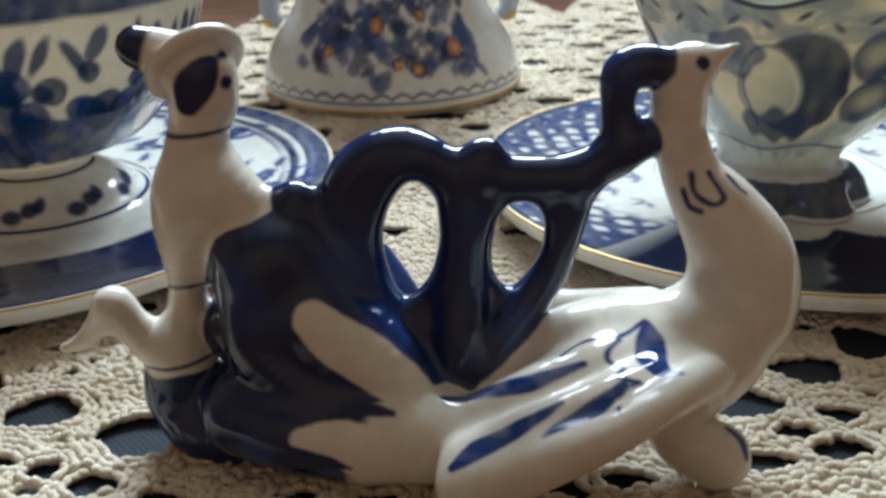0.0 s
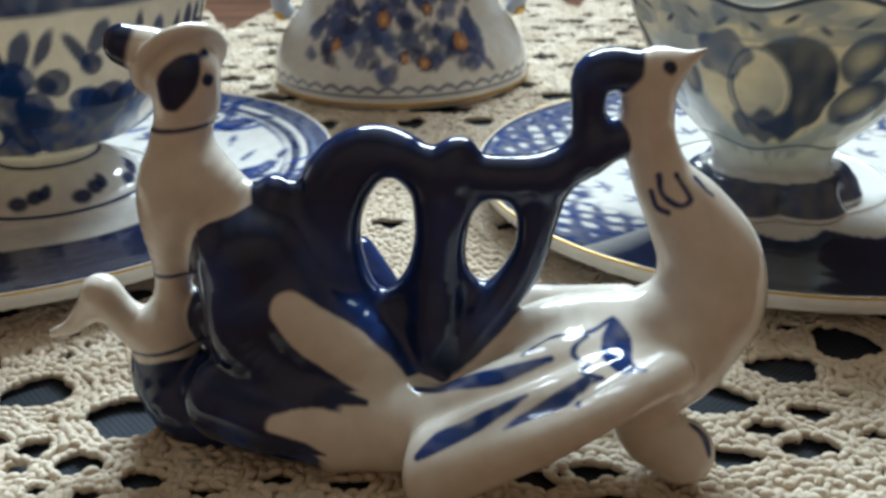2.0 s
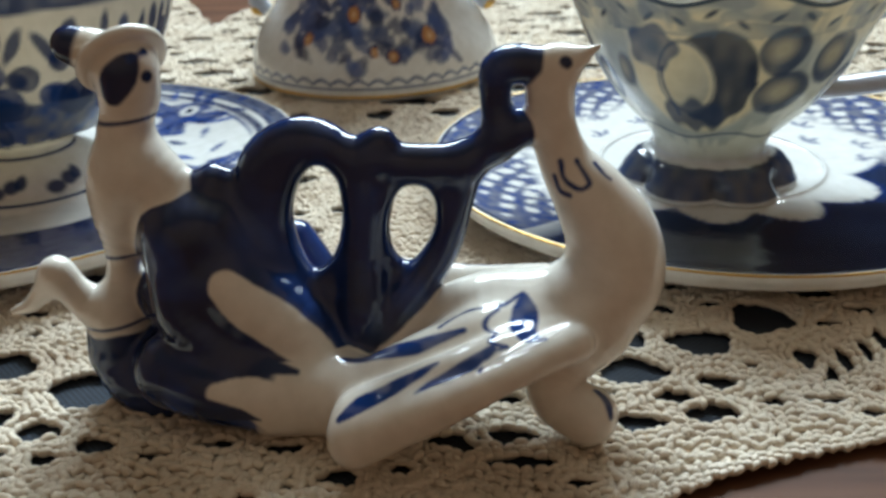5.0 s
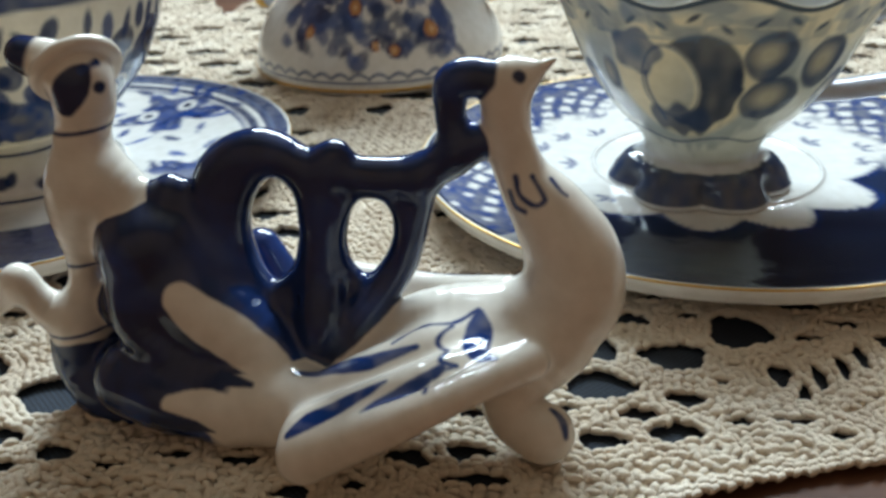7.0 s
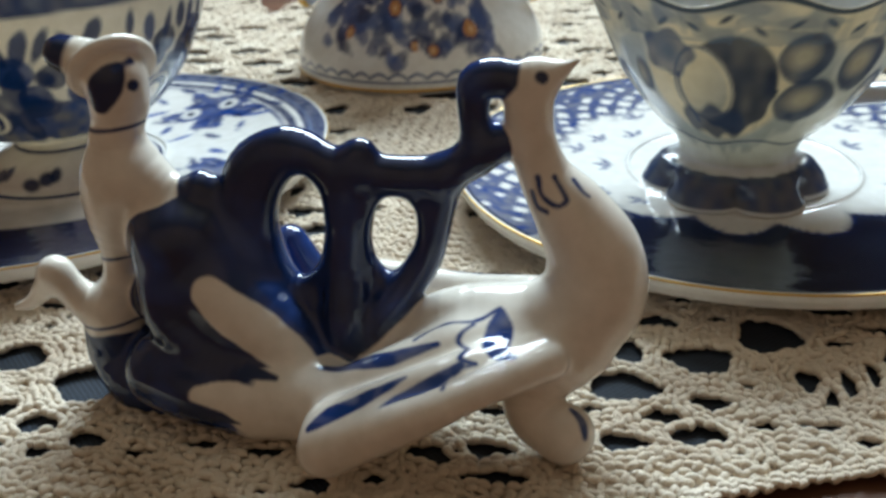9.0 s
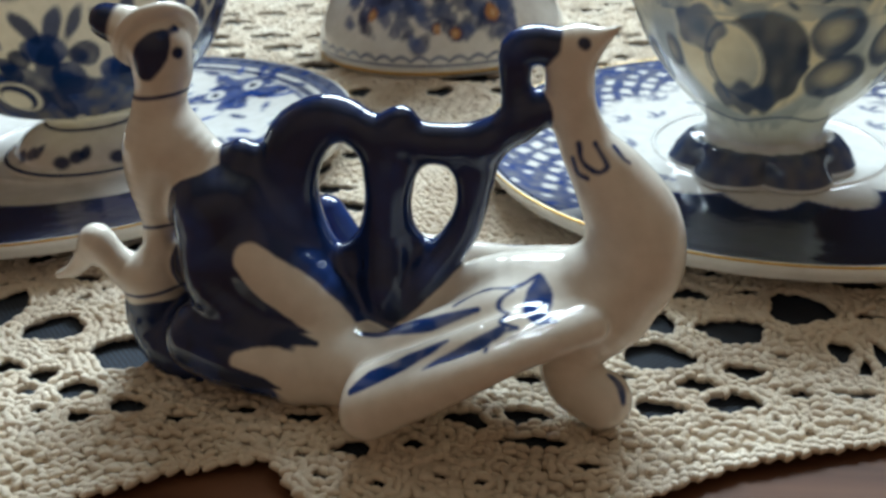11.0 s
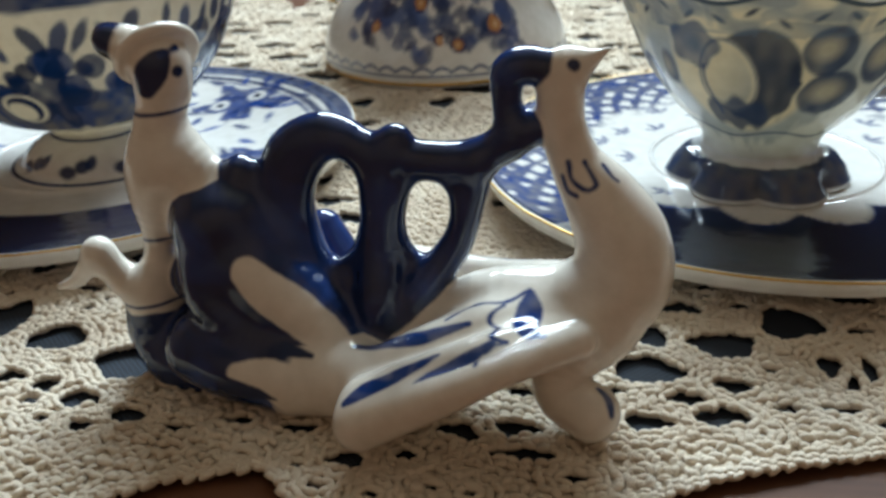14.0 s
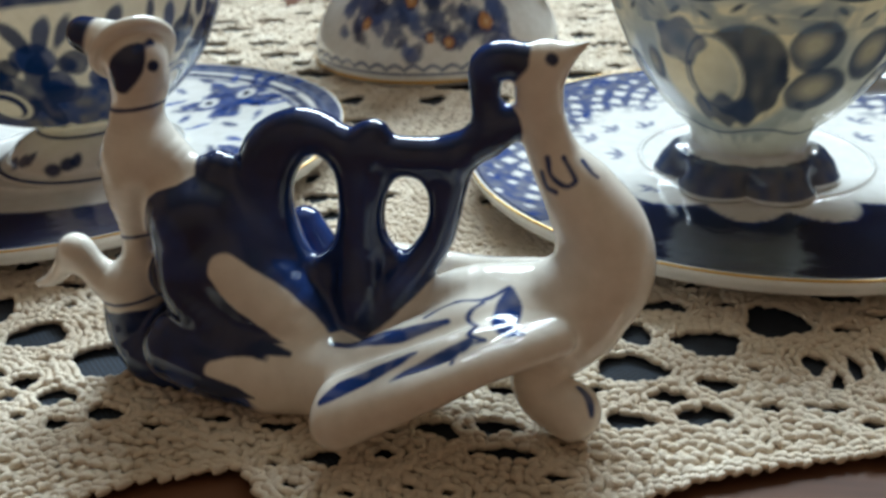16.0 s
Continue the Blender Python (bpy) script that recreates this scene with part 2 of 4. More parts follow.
# Openings of the lace in millimetres: x, y, half width, half depth.
HOLES_RIGHT = [
    (90.1, 157.9, 7.6, 5.1), (106, 169, 7.3, 5.5), (121.2, 179.1, 7, 7.4), (97.8, 183.5, 5.4, 3.1), (106.3, 153.6, 4.4, 2.7), (103.1, 143.6, 5.5, 3.2),
    (89.3, 140.3, 4.9, 2.8), (97.2, 148.4, 4.4, 2.4), (126.2, 162.3, 2.8, 4.6), (133.7, 162.1, 1.6, 5), (129.3, 157.5, 1.5, 4.1), (135.7, 191.8, 6.3, 3.8), (104.3, 193.4, 4, 2.2),
    (84, 150, 3, 1.4), (114, 160, 2.5, 1.2), (139, 166, 1.5, 5), (144, 170, 1.5, 5.4), (116, 147, 4, 1.5), (125, 148, 5, 1.3),
    (111, 185, 2.5, 2), (135, 177, 3.5, 1.6), (133, 144, 2.5, 1.6), (110, 139, 1, 1), (144, 183, 4, 2), (152, 176, 4, 3), (150, 160, 2, 4), (156, 164, 2, 4), (148, 150, 5, 2), (160, 150, 4, 2),
]
HOLES_LEFT = [
    (55.5, 134.1, 5.4, 3), (67.2, 128.5, 6.8, 1.9), (64.5, 135.8, 6.4, 2.3), (65.1, 147.4, 3.6, 1.7), (35.5, 123.4, 3.8, 2.5), (23.7, 131.7, 5.3, 1.6),
    (11.5, 132.2, 4.1, 1.7), (0.4, 129.1, 4.5, 1.1), (-41.1, 157, 7.4, 5.7), (-59.1, 163.8, 7.1, 8.5), (-19.7, 149.2, 7.9, 6.8), (-42.7, 141.3, 3.5, 2.8), (-33.4, 139.2, 3.1, 3.1),
    (-23.7, 135.6, 4.6, 3.1), (-11.1, 131.8, 4.4, 2.5), (-18.5, 127.4, 3.2, 1.9), (-34, 133.7, 2.7, 1.7), (-28, 128.5, 2, 1.4), (-52, 146, 3, 2.2), (46, 126, 2.4, 1.5), (77, 123, 3, 1.1),
    (-63, 189, 4.5, 3.4), (-46, 180, 5, 2.2), (-59, 178, 1.5, 2.2), (-65, 175, 1.6, 1.8), (-41, 170.5, 2, 1.8), (-50, 172, 1.1, 1.6), (-38, 175, 1.5, 1.5), (-24, 122, 1, 1.4), (-18, 121, 1.5, 0.8), (-71, 150, 5, 4), (-62, 140, 4, 3), (-53, 135, 2.5, 2),
    (32, 116, 2.1, 1.2), (52, 118, 2.1, 0.8), (59, 117, 1.5, 1), (51.5, 128.5, 0.8, 0.9), (46.5, 132, 1.6, 0.9), (27, 121, 1.6, 1.0), (42, 115, 1.8, 0.9),
]
DISHES = [(125, 259, 60), (-86, 255, 62), (8, 402, 50)]


def all_holes():
    rng = np.random.RandomState(7)
    holes = [np.array(h, float) for h in HOLES_RIGHT + HOLES_LEFT]
    plan = [(row, x + (row % 2) * 8.2, y, 1.0) for row, y in enumerate(np.arange(172, 325, 13.5)) for x in np.arange(-320, 330, 16.5)]
    plan += [(row, x + (row % 2) * 14.0, y, 2.0) for row, y in enumerate(np.arange(334, 660, 17.0)) for x in np.arange(-320, 330, 28.0)]
    for row, x, y, grow in plan:
        c = np.array([x + rng.uniform(-2.5, 2.5), y + rng.uniform(-2, 2)])
        size = (rng.uniform(4.2, 7.0), rng.uniform(3.2, 5.0)) if row % 3 else (rng.uniform(2.2, 3.4), rng.uniform(3.4, 5.2))
        size = (size[0] * grow, size[1] * (1 + (grow - 1) * 0.4))
        if c[1] - size[1] < lace_edge(c[0]) + 12 or c[1] > lace_far(c[0]) - 14 or rng.rand() < 0.1:
            continue
        if 10 < c[0] < 82 and 165 < c[1] < 320 and rng.rand() < 0.7:
            continue
        if -60 < c[0] < 90 and c[1] < 172:
            continue
        if all(abs(c[0] - h[0]) > size[0] + h[2] + 1.6 or abs(c[1] - h[1]) > size[1] + h[3] + 1.6 for h in holes):
            holes.append(np.array([*c, *size]))
    return np.array(holes)


LACE_HOLES = all_holes()


def hole_field(x, y):
    """Signed distance, roughly in millimetres, to the nearest opening, and the turn of its rim there."""
    best, turn = np.full(x.shape, 99.0), np.zeros(x.shape)
    for hx, hy, a, b in LACE_HOLES:
        near = np.flatnonzero((np.abs(x - hx) < a + 7) & (np.abs(y - hy) < b + 7))
        if not len(near):
            continue
        u, v = (x[near] - hx) / a, (y[near] - hy) / b
        wob = 1 + 0.10 * np.sin(3 * np.arctan2(v, u) + hx) + 0.05 * np.sin(5 * np.arctan2(v, u) + hy)
        k = np.maximum(np.sqrt(u * u + v * v) / wob, 0.05)
        d = np.hypot(x[near] - hx, y[near] - hy) * (1 - 1 / k)
        closer = d < best[near]
        best[near[closer]] = d[closer]
        turn[near[closer]] = np.arctan2(u[closer] / a, -v[closer] / b)
    return best, turn


def under_dish(x, y):
    hit = np.zeros(x.shape, bool)
    for cx, cy, r in DISHES:
        hit |= (x - cx) ** 2 + (y - cy) ** 2 < r * r
    return hit


def lace_sheet(name, x0, x1, y0, y1, step, parent):
    """The flat ground of the lace with its openings cut out."""
    xs, ys = np.arange(x0, x1 + step / 2, step), np.arange(y0, y1 + step / 2, step)
    gx, gy = np.meshgrid(xs, ys)
    cx, cy = (gx[:-1, :-1] + step / 2).ravel(), (gy[:-1, :-1] + step / 2).ravel()
    d, _ = hole_field(cx, cy)
    keep = (d > 0.25) & (cy > lace_edge(cx) + 0.5) & (cy < lace_far(cx))
    n = len(xs)
    i = np.arange(len(cx)) // (n - 1) * n + np.arange(len(cx)) % (n - 1)
    quads = np.stack([i, i + 1, i + n + 1, i + n], 1)[keep]
    z = 0.45 + 0.35 * value_noise(gx.ravel() / 1.1, gy.ravel() / 0.9, 3)
    used, back = np.unique(quads, return_inverse=True)
    verts = np.stack([gx.ravel(), gy.ravel(), z], 1)[used] / 1000
    return mesh_object(name, verts, back.reshape(quads.shape), COTTON, parent)


def stitches(name, centres, turns, length, radius, height, sides, parent):
    """Twisted cotton loops laid side by side: one small bowed bead for each."""
    rng = np.random.RandomState(len(centres))
    n = len(centres)
    rings = np.array([(-0.5, 0.45), (-0.28, 0.95), (0.0, 1.05), (0.28, 0.95), (0.5, 0.45)])
    ang = np.arange(sides) * 2 * np.pi / sides
    local = np.array([(s, r * np.cos(a), r * np.sin(a), 0.25 - s * s) for s, r in rings for a in ang])
    ln = length * rng.uniform(0.85, 1.15, n)
    rd = radius * rng.uniform(0.85, 1.15, n)
    along = local[None, :, 0] * ln[:, None]
    side = local[None, :, 1] * rd[:, None]
    up = local[None, :, 2] * rd[:, None] + local[None, :, 3] * 1.1 * rd[:, None] + height + rng.uniform(-0.45, 0.5, n)[:, None] * radius
    c, s = np.cos(turns)[:, None], np.sin(turns)[:, None]
    verts = np.stack([centres[:, :1] + along * c - side * s, centres[:, 1:] + along * s + side * c, up], 2).reshape(-1, 3) / 1000
    quads = [(r * sides + a, r * sides + (a + 1) % sides, (r + 1) * sides + (a + 1) % sides, (r + 1) * sides + a) for r in range(len(rings) - 1) for a in range(sides)]
    faces = (np.arange(n)[:, None, None] * len(local) + np.array(quads)[None]).reshape(-1, 4)
    return tagged(mesh_object(name, verts, faces, COTTON, parent), kind="stuff")


def field_stitches(x0, x1, y0, y1, step_x, step_y, clear):
    """Plain rows of crochet that run along the scalloped edge, with the leaning loops of each stitch; clear: how far they keep from the openings."""
    rng = np.random.RandomState(int(y0))
    gx, gy = np.meshgrid(np.arange(x0, x1, step_x), np.arange(y0, y1, step_y))
    odd = (np.arange(gx.shape[0]) % 2)[:, None]
    gx = gx + odd * step_x / 2
    follow = np.clip((260 - gy) / 110, 0, 1)
    sway = 3.0 * np.sin(gx / 17) + 2.2 * np.sin(gx / 7.3 + gy / 31)
    x = (gx + rng.uniform(-0.12, 0.12, gx.shape) * step_x).ravel()
    edge = lace_edge(gx) - 118
    y = (gy + follow * edge + (1 - follow) * sway + rng.uniform(-0.1, 0.1, gx.shape) * step_y).ravel()
    slope = (np.gradient(follow * edge + (1 - follow) * sway, axis=1) / step_x).ravel()
    d, turn = hole_field(x, y)
    keep = (d > clear) & (y > lace_edge(x) + 1.8) & (y < lace_far(x)) & ~under_dish(x, y)
    lean = np.where((odd + np.arange(gx.shape[1])[None]) % 2 > 0, 0.55, -0.55).ravel()
    turns = np.arctan(slope) + lean + rng.uniform(-0.12, 0.12, len(x))
    return np.stack([x, y], 1)[keep], turns[keep]


def rim_stitches(holes, step, offsets):
    """Chains of loops that follow the rim of every opening, one row outside the other, each up to where the next opening is nearer."""
    pts, turns, least = [], [], []
    for hx, hy, a, b in holes:
        for row, off in enumerate(offsets):
            ga, gb = a + off, b + off
            count = max(8, int(np.pi * (ga + gb) / step))
            th = (np.arange(count) + 0.5 * (row % 2)) * 2 * np.pi / count
            w = 1 + (0.10 * np.sin(3 * th + hx) + 0.05 * np.sin(5 * th + hy)) * min(a, b) / min(ga, gb)
            pts.append(np.stack([hx + ga * w * np.cos(th), hy + gb * w * np.sin(th)], 1))
            turns.append(np.arctan2(gb * np.cos(th), -ga * np.sin(th)) + (0.22 + 0.2 * (row > 0)) * np.where(np.arange(count) % 2, 1, -1))
            least.append(np.full(count, 0.75 * off - 0.05 if row else -9.0))
    p, t = np.concatenate(pts), np.concatenate(turns)
    keep = (hole_field(p[:, 0], p[:, 1])[0] > np.concatenate(least)) & (p[:, 1] > lace_edge(p[:, 0])) & (p[:, 1] < lace_far(p[:, 0])) & ~under_dish(p[:, 0], p[:, 1])
    return p[keep], t[keep]


def lace_cover():
    lace = anchor("lace_tablecloth", (0, 0, 0), "cream crocheted cotton lace cover with scalloped edge on table", "tablecloth")
    lace_sheet("ground", -130, 215, 90, 330, 0.8, lace)
    lace_sheet("ground", -330, 340, 330.4, 760, 2.0, lace)
    lace_sheet("ground", -330, -130.4, 100, 329.6, 2.0, lace)
    lace_sheet("ground", 215.4, 340, 100, 329.6, 2.0, lace)
    p, t = field_stitches(-130, 215, 100, 262, 2.1, 1.75, 4.4)
    stitches("stitches", p, t, 2.9, 0.8, 0.8, 6, lace)
    p, t = field_stitches(-130, 215, 264, 345, 2.4, 2.0, 3.2)
    stitches("stitches", p, t, 3.3, 0.86, 0.75, 5, lace)
    p, t = field_stitches(-320, 330, 347, 660, 4.0, 2.9, 3.4)
    stitches("stitches", p, t, 5.2, 1.3, 0.6, 4, lace)
    near = LACE_HOLES[LACE_HOLES[:, 1] < 340]
    p, t = rim_stitches(near[np.abs(near[:, 0] - 40) < 190], 1.75, (0.5, 2.1, 3.8))
    stitches("rim_stitches", p, t, 2.9, 0.86, 1.0, 6, lace)
    p, t = rim_stitches(LACE_HOLES[LACE_HOLES[:, 1] >= 340], 3.0, (0.6, 3.0))
    stitches("rim_stitches", p, t, 4.6, 1.25, 0.9, 4, lace)
    x = np.arange(-125, 215, 1.5)
    for off, z in ((0.4, 0.7), (1.6, 0.95)):
        y = lace_edge(x) + off
        turn = np.arctan2(np.gradient(y), np.gradient(x)) + 0.35 * np.where(np.arange(len(x)) % 2, 1, -1)
        stitches("edge_stitches", np.stack([x, y], 1), turn, 2.8, 0.8, z, 6, lace)


lace_cover()


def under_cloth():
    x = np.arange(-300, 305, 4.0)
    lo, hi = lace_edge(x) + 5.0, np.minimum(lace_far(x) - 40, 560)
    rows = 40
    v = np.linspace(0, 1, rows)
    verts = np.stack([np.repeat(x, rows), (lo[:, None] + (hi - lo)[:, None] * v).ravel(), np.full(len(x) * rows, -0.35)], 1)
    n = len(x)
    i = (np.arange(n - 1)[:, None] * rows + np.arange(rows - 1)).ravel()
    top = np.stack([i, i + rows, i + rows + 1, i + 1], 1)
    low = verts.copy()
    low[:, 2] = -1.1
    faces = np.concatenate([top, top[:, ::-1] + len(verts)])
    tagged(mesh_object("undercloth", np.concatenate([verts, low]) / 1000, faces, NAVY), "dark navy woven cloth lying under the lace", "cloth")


under_cloth()

# ---- the porcelain figurine: a blend of rounded limbs, in millimetres from its own foot point ----
FIG_AT = (40.0, 148.0, 0.0)
FIG_LIMBS = [
    ("neck", 0, [(32.7, 1.0, 66.2, 3.4), (31.8, 1.0, 62.0, 4.1), (32.4, 1.0, 55.9, 4.0), (35.0, 1.0, 49.1, 4.7), (39.4, 0.0, 43.1, 6.6), (43.2, -1.0, 35.9, 8.3), (43.0, -2.0, 28.4, 9.3), (37.9, -3.0, 22.1, 8.8)]),
    ("beak", 0, [(33.2, 1.0, 66.6, 2.9), (36.4, 1.0, 67.8, 1.6), (39.7, 1.0, 69.6, 0.3)]),
    ("body", 0, [(37.9, -3.0, 22.1, 8.4), (28.4, -2.0, 22.9, 7.0), (18.6, -1.0, 19.9, 7.8), (3.8, -1.0, 11.9, 8.1), (-9.0, -2.0, 8.4, 7.5)]),
    ("foot", 0, [(39.1, -5.0, 20.3, 7.3), (33.2, -10.0, 14.5, 5.4), (33.9, -12.0, 9.7, 5.0), (38.8, -14.0, 7.5, 5.4)]),
    ("wing", 0, [(36.2, -15.0, 22.8, 3.1), (24.5, -26.0, 23.7, 2.9), (15.4, -29.0, 20.3, 3.3), (-0.8, -26.0, 10.5, 4.7)]),
    ("wing root", 0, [(33.1, -10.0, 20.9, 4.3), (21.8, -19.0, 21.8, 4.1), (11.2, -22.0, 18.1, 4.5), (-0.4, -22.0, 12.3, 4.7)]),
    ("mantle", 0, [(28.3, -7.0, 22.1, 5.6), (17.8, -11.0, 20.3, 5.4), (7.4, -13.0, 16.3, 5.2), (-0.1, -14.0, 13.0, 4.9)]),
    ("back wing", 0, [(32.0, 12.0, 20.3, 3.9), (16.8, 24.0, 14.5, 3.5), (-2.6, 32.0, 12.4, 3.9)]),
    ("lobe one", 1, [(-35.3, 2.0, 34.2, 7.8), (-25.6, -2.0, 27.6, 9.1), (-15.2, -5.0, 19.7, 7.3), (-8.4, -5.0, 13.7, 5.6)]),
    ("lobe one rim", 1, [(-33.5, -2.0, 36.0, 6.4), (-34.4, -4.0, 29.0, 6.0), (-33.0, -6.0, 22.6, 5.6), (-27.0, -8.5, 18.2, 3.9), (-20.0, -10.2, 16.0, 2.7), (-14.0, -11.5, 14.8, 1.3)]),
    ("lobe two", 1, [(-37.6, -6.5, 11.6, 7.5), (-28.5, -9.5, 10.2, 7.3), (-18.8, -10.0, 9.6, 7.5)]),
    ("tail", 0, [(-16.6, -10.0, 9.0, 7.7), (-5.5, -11.0, 9.7, 7.8)]),
    ("knob", 1, [(-27.5, 1.0, 46.2, 3.5), (-21.1, 3.0, 41.5, 4.1)]),
    ("loop", 1, [(-12.4, 0.0, 15.6, 5.2), (-18.2, 1.0, 30.1, 5.5), (-20.0, 2.0, 41.7, 5.0), (-17.9, 2.0, 50.0, 4.4), (-12.3, 2.0, 53.7, 4.0), (-7.2, 2.0, 53.1, 3.7), (-2.5, 2.0, 47.9, 3.1), (-0.6, 1.0, 41.5, 3.5)]),
    ("stem", 1, [(0.4, 1.0, 51.6, 3.3), (0.0, 0.0, 43.1, 3.5), (-1.3, 0.0, 32.5, 4.1), (-1.6, -2.0, 22.5, 5.0), (-1.4, -3.0, 16.7, 4.6)]),
    ("bump", 1, [(2.7, 1.0, 53.2, 3.0), (2.6, 1.0, 51.4, 3.0)]),
    ("bar", 1, [(-1.8, 1.0, 50.7, 3.1), (9.7, 1.0, 49.5, 3.5), (16.9, 1.0, 49.6, 3.7)]),
    ("loop two", 1, [(17.1, 1.0, 48.7, 3.3), (15.0, 1.0, 38.6, 2.6), (11.7, 1.0, 31.4, 2.8), (6.7, -1.0, 24.3, 3.9), (1.5, -2.0, 17.6, 4.6)]),
    ("crest", 1, [(17.8, 1.0, 50.3, 3.2), (23.6, 1.0, 54.2, 3.6), (22.7, 1.0, 60.4, 2.6), (23.3, 1.0, 65.6, 3.3), (27.0, 1.0, 66.8, 3.3), (30.4, 1.0, 65.6, 2.7)]),
    ("crest two", 1, [(23.6, 1.0, 54.7, 3.4), (27.5, 1.0, 55.8, 3.0)]),
    ("head", 0, [(-39.9, 2.0, 66.7, 5.2), (-40.5, 2.0, 62.1, 5.2), (-41.9, 2.0, 57.4, 4.0)]),
    ("torso", 0, [(-42.6, 2.0, 53.9, 4.9), (-43.5, 2.0, 47.5, 7.0), (-44.9, 2.0, 41.6, 6.2), (-47.1, 2.0, 32.3, 3.2), (-47.7, 2.0, 25.8, 3.8), (-48.4, 1.0, 19.8, 5.1), (-50.8, 1.0, 14.9, 5.9)]),
    ("arm", 0, [(-40.2, 1.2, 48.2, 6.4), (-35.0, 1.4, 44.3, 5.0), (-29.3, 4.0, 41.5, 2.9)]),
    ("crown", 0, [(-41.3, 2.0, 67.8, 4.5), (-44.9, 2.0, 69.5, 4.0), (-48.7, 2.0, 70.8, 3.3), (-49.1, 2.0, 70.9, 3.2)]),
    ("thigh", 0, [(-50.5, -1.0, 21.4, 4.6), (-54.5, -1.0, 22.9, 3.5), (-58.7, -2.0, 29.6, 2.6)]),
    ("shin", 0, [(-58.7, -2.0, 29.6, 2.6), (-64.6, -2.0, 23.3, 1.6), (-68.7, -2.0, 21.5, 0.7)]),
    ("fill left", 1, [(-7.1, 0.0, 23.7, 3.8), (-6.5, -1.0, 15.9, 5.1)]),
    ("fill right", 1, [(6.3, 0.0, 24.3, 3.3), (3.6, -1.0, 18.4, 4.4)]),
    ("back lobe", 1, [(-17.2, 15.0, 28.5, 4.0), (-12.8, 12.0, 20.9, 4.8), (-9.9, 8.0, 13.7, 4.7)]),
    ("lobe top", 1, [(-33.4, -2.4, 37.8, 6.7), (-28.6, -2.0, 38.2, 6.2), (-22.5, 0.0, 29.8, 6.0)]),
    ("web", 1, [(-39.5, 2.0, 23.6, 5.8), (-33.3, -2.0, 15.6, 6.3), (-43.7, 0.0, 9.7, 5.5), (-33.3, -2.0, 7.5, 5.3), (-21.1, -4.0, 11.4, 5.0)]),
    ("base", 1, [(-52.3, 1.0, 10.7, 5.0), (-46.1, -1.0, 4.5, 6.2), (-34.1, -2.0, 1.8, 4.7)]),
    ("ring left", 1, [(-1.1, 1.0, 40.1, 3.2), (-2.7, 1.0, 33.2, 3.3), (-6.1, 1.0, 27.9, 3.3), (-10.5, 1.0, 25.7, 3.3), (-14.5, 1.0, 27.5, 3.3), (-17.0, 1.0, 32.7, 3.3), (-17.3, 1.0, 39.6, 3.2), (-15.5, 1.0, 46.4, 3.2), (-12.0, 1.0, 51.2, 3.1), (-7.9, 1.0, 53.0, 3.1), (-4.2, 1.0, 51.4, 3.1), (-1.7, 1.0, 46.7, 3.1), (-1.1, 1.0, 40.1, 3.2)]),
    ("ring right", 1, [(14.7, 1.0, 38.5, 2.3), (13.7, 1.0, 33.4, 2.3), (11.0, 1.0, 29.4, 2.4), (7.4, 1.0, 27.8, 2.4), (3.9, 1.0, 29.1, 2.4), (1.5, 1.0, 32.9, 2.4), (0.9, 1.0, 38.1, 2.3), (2.2, 1.0, 43.2, 2.3), (4.9, 1.0, 46.9, 2.3), (8.4, 1.0, 48.3, 2.3), (11.7, 1.0, 47.1, 2.3), (14.0, 1.0, 43.5, 2.3), (14.7, 1.0, 38.5, 2.3)]),
]


def smooth_run(points, steps=4):
    """A Catmull-Rom run through points with radii."""
    p = np.array(points, float)
    if len(p) < 3:
        return p
    q = np.vstack([2 * p[0] - p[1], p, 2 * p[-1] - p[-2]])
    out = []
    for i in range(1, len(q) - 2):
        a, b, c, d = q[i - 1], q[i], q[i + 1], q[i + 2]
        for s in np.arange(steps) / steps:
            out.append(0.5 * (2 * b + (c - a) * s + (2 * a - 5 * b + 4 * c - d) * s ** 2 + (3 * b - a - 3 * c + d) * s ** 3))
    out.append(p[-1])
    return np.array(out)


FIG_RUNS = [(name, blue, smooth_run(points, 8 if name == "neck" else 4)) for name, blue, points in FIG_LIMBS]
BRIM_AT, BRIM_ALONG, BRIM_UP = np.array([-41.2, 3.0, 68.4]), np.array([0.75, 0.0, 0.66]), np.array([-0.53, 0.56, 0.62])


def run_distance(p, run):
    best = np.full(len(p), 1e3, np.float32)
    for a, b in zip(run[:-1], run[1:]):
        ab = b[:3] - a[:3]
        t = np.clip(((p - a[:3]) @ ab) / max(ab @ ab, 1e-9), 0, 1)
        gap = p - a[:3] - t[:, None] * ab
        best = np.minimum(best, np.sqrt((gap ** 2).sum(1)) - (a[3] + t * (b[3] - a[3])))
    return best


def brim_distance(p):
    q = p - BRIM_AT
    up = np.cross(np.cross(BRIM_ALONG, BRIM_UP), BRIM_ALONG)
    up = -up / np.linalg.norm(up) if up @ BRIM_UP < 0 else up / np.linalg.norm(up)
    u, v, w = q @ BRIM_ALONG, q @ np.cross(up, BRIM_ALONG), q @ up
    w = w + 0.003 * (u ** 2 + v ** 2) + 0.3
    return np.sqrt(np.maximum(np.sqrt(u ** 2 + v ** 2) - 6.7, 0) ** 2 + w ** 2) - 1.25


def blend(a, b, k):
    h = np.clip(0.5 + 0.5 * (b - a) / k, 0, 1)
    return b + (a - b) * h - k * h * (1 - h)


